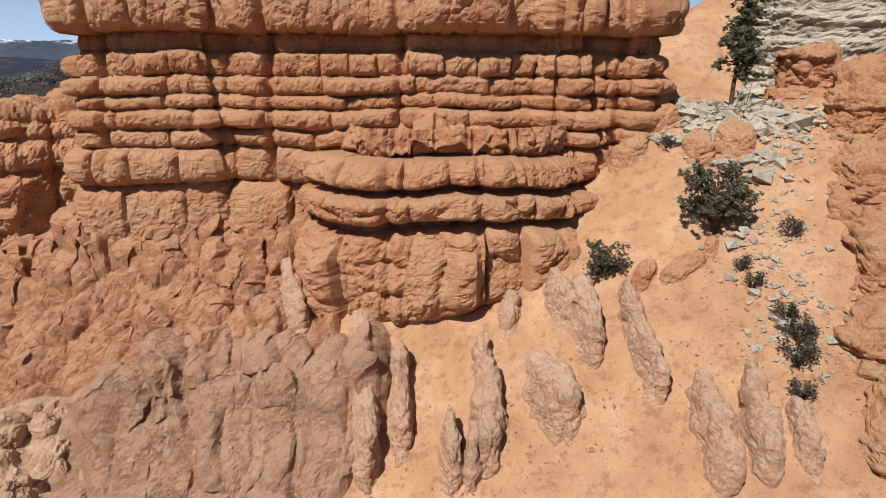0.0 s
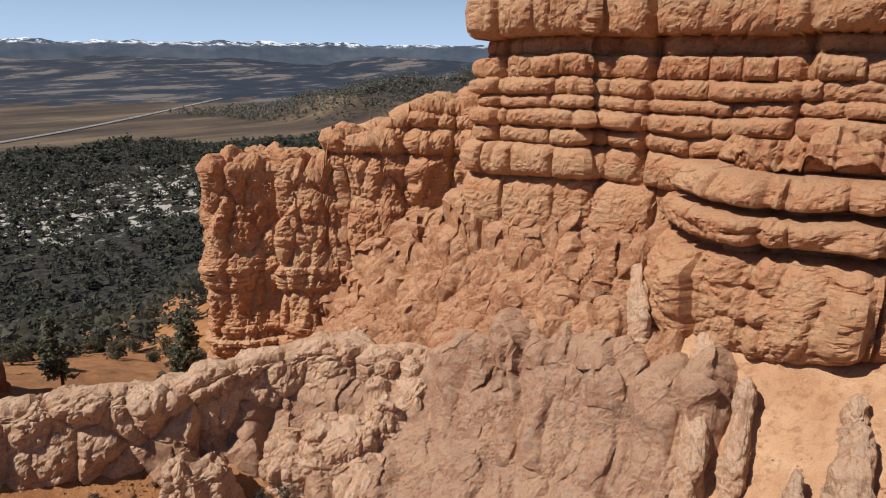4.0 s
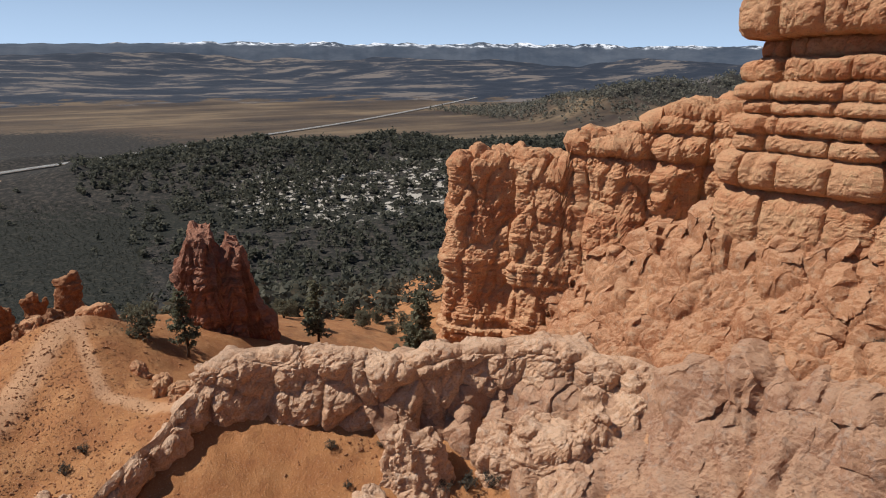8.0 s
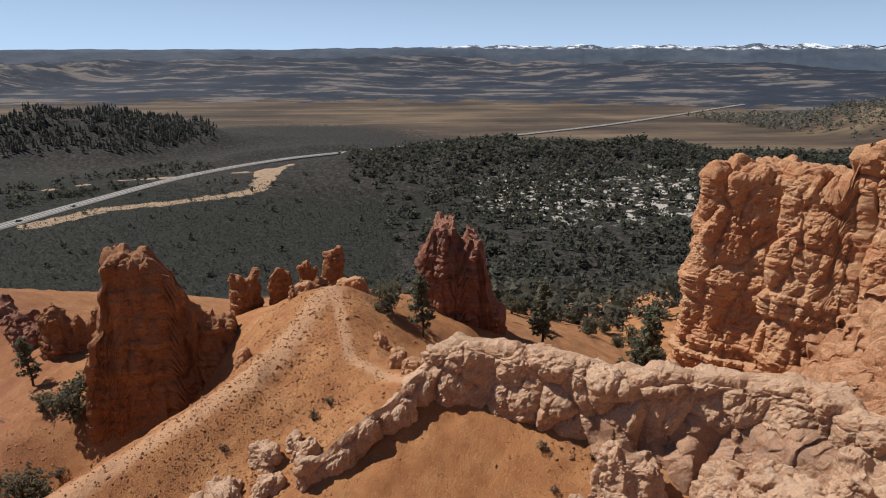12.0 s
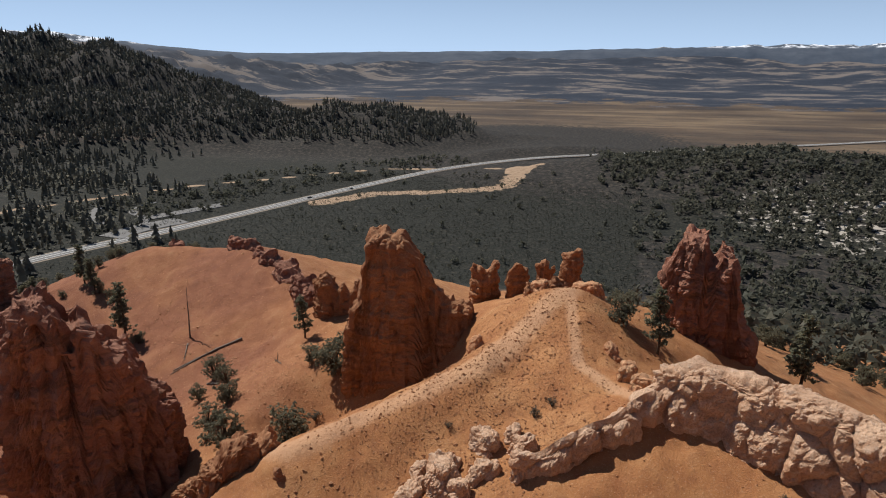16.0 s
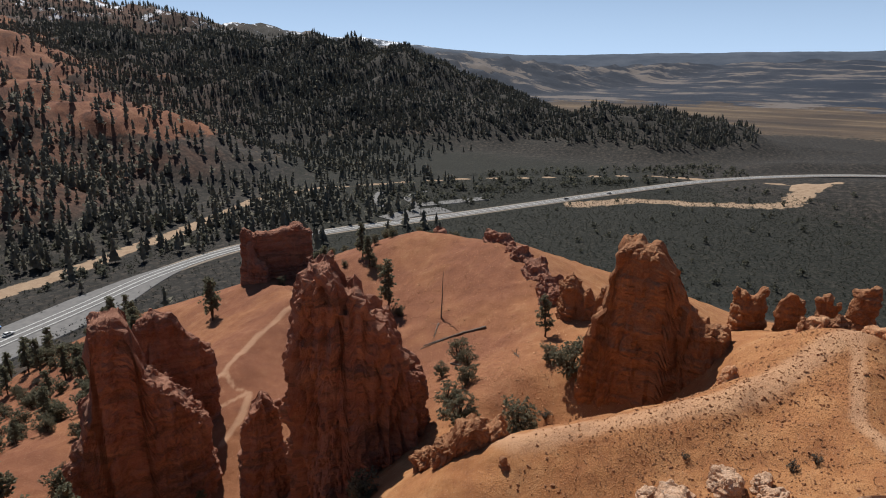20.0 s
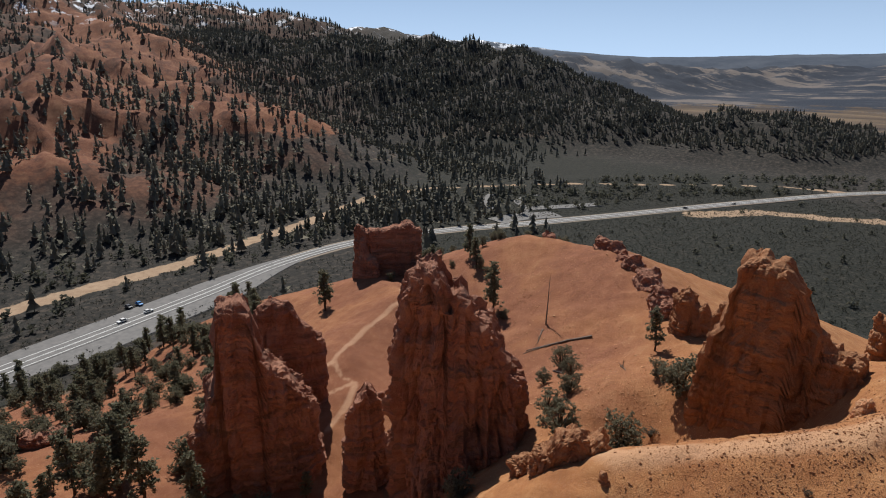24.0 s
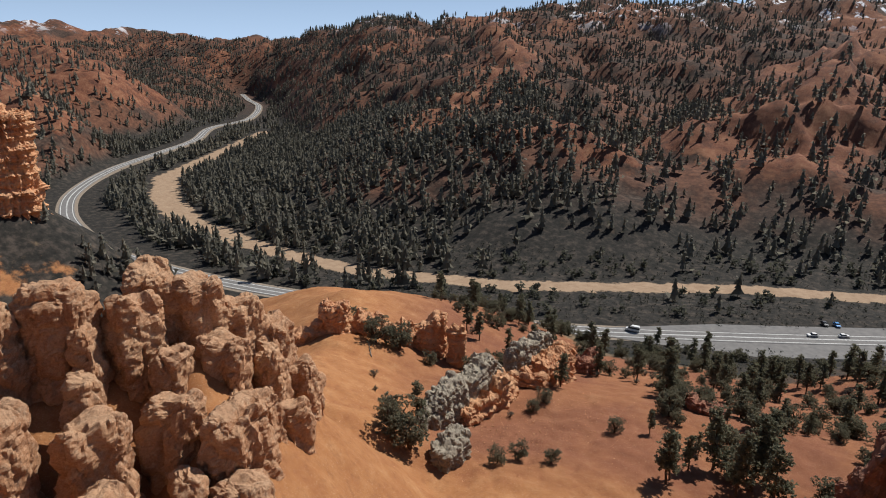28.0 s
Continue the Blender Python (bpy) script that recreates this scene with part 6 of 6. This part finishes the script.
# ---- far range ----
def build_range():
    """Snow-capped mountains and mesas on the horizon, blue haze painted into their colour."""
    m = Mat("haze_painted_mountains", 1.0)
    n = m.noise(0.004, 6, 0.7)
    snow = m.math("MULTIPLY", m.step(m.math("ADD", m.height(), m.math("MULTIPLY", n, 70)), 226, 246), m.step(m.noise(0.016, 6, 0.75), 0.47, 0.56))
    # blue of the air in between, put into the rock's base colour
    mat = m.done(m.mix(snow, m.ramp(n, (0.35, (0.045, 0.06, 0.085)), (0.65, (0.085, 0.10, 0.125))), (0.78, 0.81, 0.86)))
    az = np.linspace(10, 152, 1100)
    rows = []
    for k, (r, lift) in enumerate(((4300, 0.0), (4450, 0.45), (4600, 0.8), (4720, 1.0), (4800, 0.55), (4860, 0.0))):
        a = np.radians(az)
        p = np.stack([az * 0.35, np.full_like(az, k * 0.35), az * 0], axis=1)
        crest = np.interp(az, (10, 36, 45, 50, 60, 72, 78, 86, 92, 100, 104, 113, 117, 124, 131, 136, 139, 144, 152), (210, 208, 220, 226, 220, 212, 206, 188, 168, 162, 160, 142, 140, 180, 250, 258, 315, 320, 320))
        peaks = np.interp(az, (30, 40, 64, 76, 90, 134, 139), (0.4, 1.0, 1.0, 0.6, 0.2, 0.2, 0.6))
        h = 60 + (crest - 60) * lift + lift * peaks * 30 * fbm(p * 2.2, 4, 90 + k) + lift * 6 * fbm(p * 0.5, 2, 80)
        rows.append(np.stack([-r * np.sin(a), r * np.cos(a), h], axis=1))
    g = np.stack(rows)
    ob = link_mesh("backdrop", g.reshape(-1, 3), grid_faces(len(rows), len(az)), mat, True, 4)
    tagged(ob, "far mesas painted haze-blue and snow-capped mountains on the horizon", "mountains", kind="structure")


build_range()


# ---- vehicles and car parks ----
def gloss(name, colour, rough=0.35, metal=0.0):
    m = Mat(name, rough)
    m.bsdf.inputs["Specular IOR Level"].default_value = 0.5
    m.bsdf.inputs["Metallic"].default_value = metal
    n = m.noise(3.0, 4, 0.6)
    return m.done(m.mix(m.step(n, 0.4, 0.7, 0.0, 0.25), colour, tuple(c * 0.7 for c in colour)))


RUBBER = gloss("black_rubber", (0.02, 0.02, 0.02), 0.8)
WINDOW = gloss("dark_car_glass", (0.015, 0.018, 0.022), 0.08)
CHROME = gloss("wheel_alloy", (0.5, 0.5, 0.5), 0.3, 0.9)
LAMP = gloss("headlamp_glass", (0.7, 0.7, 0.68), 0.1)


def profile_body(name, outline, width, material, parent, inset=0.06):
    """A side outline (x, z) pushed out to a width, its edges bevelled."""
    bm = bmesh.new()
    n = len(outline)
    ys = (-width / 2, -width / 2 + inset, width / 2 - inset, width / 2)
    cx, cz = sum(p[0] for p in outline) / n, sum(p[1] for p in outline) / n
    rings = []
    for i, y in enumerate(ys):
        k = 0.95 if i in (0, 3) else 1.0
        rings.append([bm.verts.new((cx + (x - cx) * k, y, cz + (z - cz) * k)) for x, z in outline])
    for a, b in zip(rings, rings[1:]):
        for j in range(n):
            bm.faces.new((a[j], a[(j + 1) % n], b[(j + 1) % n], b[j]))
    bm.faces.new(rings[0][::-1])
    bm.faces.new(rings[-1])
    bmesh.ops.recalc_face_normals(bm, faces=bm.faces)
    me = bpy.data.meshes.new(name)
    bm.to_mesh(me)
    bm.free()
    me.materials.append(material)
    ob = new(name, me)
    ob.parent = parent
    return ob


def box_part(name, centre, size, material, parent):
    bm = bmesh.new()
    bmesh.ops.create_cube(bm, size=1)
    for v in bm.verts:
        v.co = Vector((v.co.x * size[0] + centre[0], v.co.y * size[1] + centre[1], v.co.z * size[2] + centre[2]))
    bmesh.ops.bevel(bm, geom=bm.edges[:], offset=min(size) * 0.2, segments=1, affect="EDGES")
    me = bpy.data.meshes.new(name)
    bm.to_mesh(me)
    bm.free()
    me.materials.append(material)
    ob = new(name, me)
    ob.parent = parent
    return ob


def wheel(x, y, r, parent):
    bm = bmesh.new()
    bmesh.ops.create_cone(bm, cap_ends=True, segments=16, radius1=r, radius2=r, depth=0.22, matrix=Matrix.Translation((x, y, r)) @ Matrix.Rotation(radians(90), 4, "X"))
    bmesh.ops.bevel(bm, geom=[e for e in bm.edges if len(e.link_faces) == 2 and any(len(f.verts) > 4 for f in e.link_faces)], offset=0.04, segments=1, affect="EDGES")
    me = bpy.data.meshes.new("wheel")
    bm.to_mesh(me)
    bm.free()
    me.materials.append(RUBBER)
    tyre = new("wheel", me)
    tyre.parent = parent
    bm = bmesh.new()
    side = 1 if y > 0 else -1
    bmesh.ops.create_cone(bm, cap_ends=True, segments=12, radius1=r * 0.6, radius2=r * 0.5, depth=0.04, matrix=Matrix.Translation((x, y + side * 0.11, r)) @ Matrix.Rotation(radians(-90 * side), 4, "X"))
    me = bpy.data.meshes.new("rim")
    bm.to_mesh(me)
    bm.free()
    me.materials.append(CHROME)
    rim = new("rim", me)
    rim.parent = tyre


def vehicle(name, label, kind, paint, x, y, turn):
    root = tagged(new(name), label, "van" if kind == "van" else "car", "vehicles in the valley")
    if kind == "van":
        body = ((-2.9, 0.45), (2.7, 0.45), (2.95, 0.75), (2.85, 1.15), (2.1, 1.35), (-2.95, 1.35))
        top = ((-2.95, 1.33), (2.1, 1.33), (1.35, 2.05), (1.1, 2.15), (-2.85, 2.15))
        roof = ((-2.8, 2.14), (1.0, 2.14), (0.5, 2.62), (-2.6, 2.66))
        wide, r, ax = 2.0, 0.38, (1.9, -1.75)
        profile_body("roof", roof, wide - 0.2, paint, root)
    else:
        body = ((-2.2, 0.35), (2.15, 0.35), (2.25, 0.6), (2.1, 0.82), (1.05, 0.95), (-2.15, 0.98), (-2.25, 0.7))
        top = ((-1.95, 0.95), (1.0, 0.93), (0.3, 1.42), (-1.25, 1.45))
        roof = ((-1.3, 1.43), (0.32, 1.40), (0.2, 1.48), (-1.15, 1.50))
        wide, r, ax = 1.8, 0.33, (1.35, -1.35)
        profile_body("roof", roof, wide - 0.35, paint, root)
    profile_body("body", body, wide, paint, root)
    profile_body("windows", top, wide - 0.16, WINDOW, root)
    front = max(p[0] for p in body)
    for side in (-1, 1):
        box_part("headlight", (front - 0.1, side * wide * 0.36, 0.68), (0.14, 0.3, 0.16), LAMP, root)
        for a in ax:
            wheel(a, side * (wide / 2 - 0.08), r, root)
    box_part("bumper", (front - 0.02, 0, 0.45), (0.16, wide * 0.9, 0.16), RUBBER, root)
    root.matrix_basis = pose(x, y, land_at(x, y) + 0.33, 0, 0, turn)
    return root


WHITE_PAINT, BLUE_PAINT, BLACK_PAINT = gloss("white_car_paint", (0.75, 0.75, 0.73)), gloss("blue_car_paint", (0.02, 0.22, 0.55)), gloss("black_car_paint", (0.03, 0.03, 0.035))


def build_vehicles():
    vehicle("camper_van", "white high-roofed camper van on the valley road", "van", WHITE_PAINT, -8, -256.5, 168 + 180)
    vehicle("car", "white sedan driving on the valley road", "car", WHITE_PAINT, -80.8, -275.5, 195 + 180)
    vehicle("car", "white sedan driving on the valley road", "car", WHITE_PAINT, -93.4, -278.8, 195)
    vehicle("car", "black car parked in the pullout", "car", BLACK_PAINT, -88.9, -290.5, 100)
    vehicle("car", "bright blue car parked in the pullout", "car", BLUE_PAINT, -93.8, -290.8, 98)
    vehicle("car", "dark car on the far stretch of road", "car", BLACK_PAINT, -485, -202.5, 155)
    vehicle("car", "dark car on the far stretch of road", "car", BLACK_PAINT, -530, -181.5, 335)

    def strip(label, pts, wide):
        q = smooth_line(pts, 40)
        q[:, 2] = land(q[:, 0], q[:, 1]) + 0.3
        tagged(ribbon("parking_lot", q, wide / 2, -wide / 2, 0.15, ASPHALT), label, "parking", kind="structure")

    strip("grey asphalt forecourt beside the road", ((-340, -280, 0), (-365, -276, 0), (-392, -262, 0)), 20)
    strip("narrow grey asphalt lane to the picnic loop", ((-372, -280, 0), (-392, -292, 0), (-408, -312, 0), (-440, -318, 0)), 7)
    strip("grey asphalt parking strip beside the sage", ((-392, -288, 0), (-420, -272, 0), (-446, -258, 0)), 12)
    strip("narrow grey asphalt lane to the picnic loop", ((-365, -300, 0), (-385, -330, 0), (-412, -345, 0)), 6)


build_vehicles()
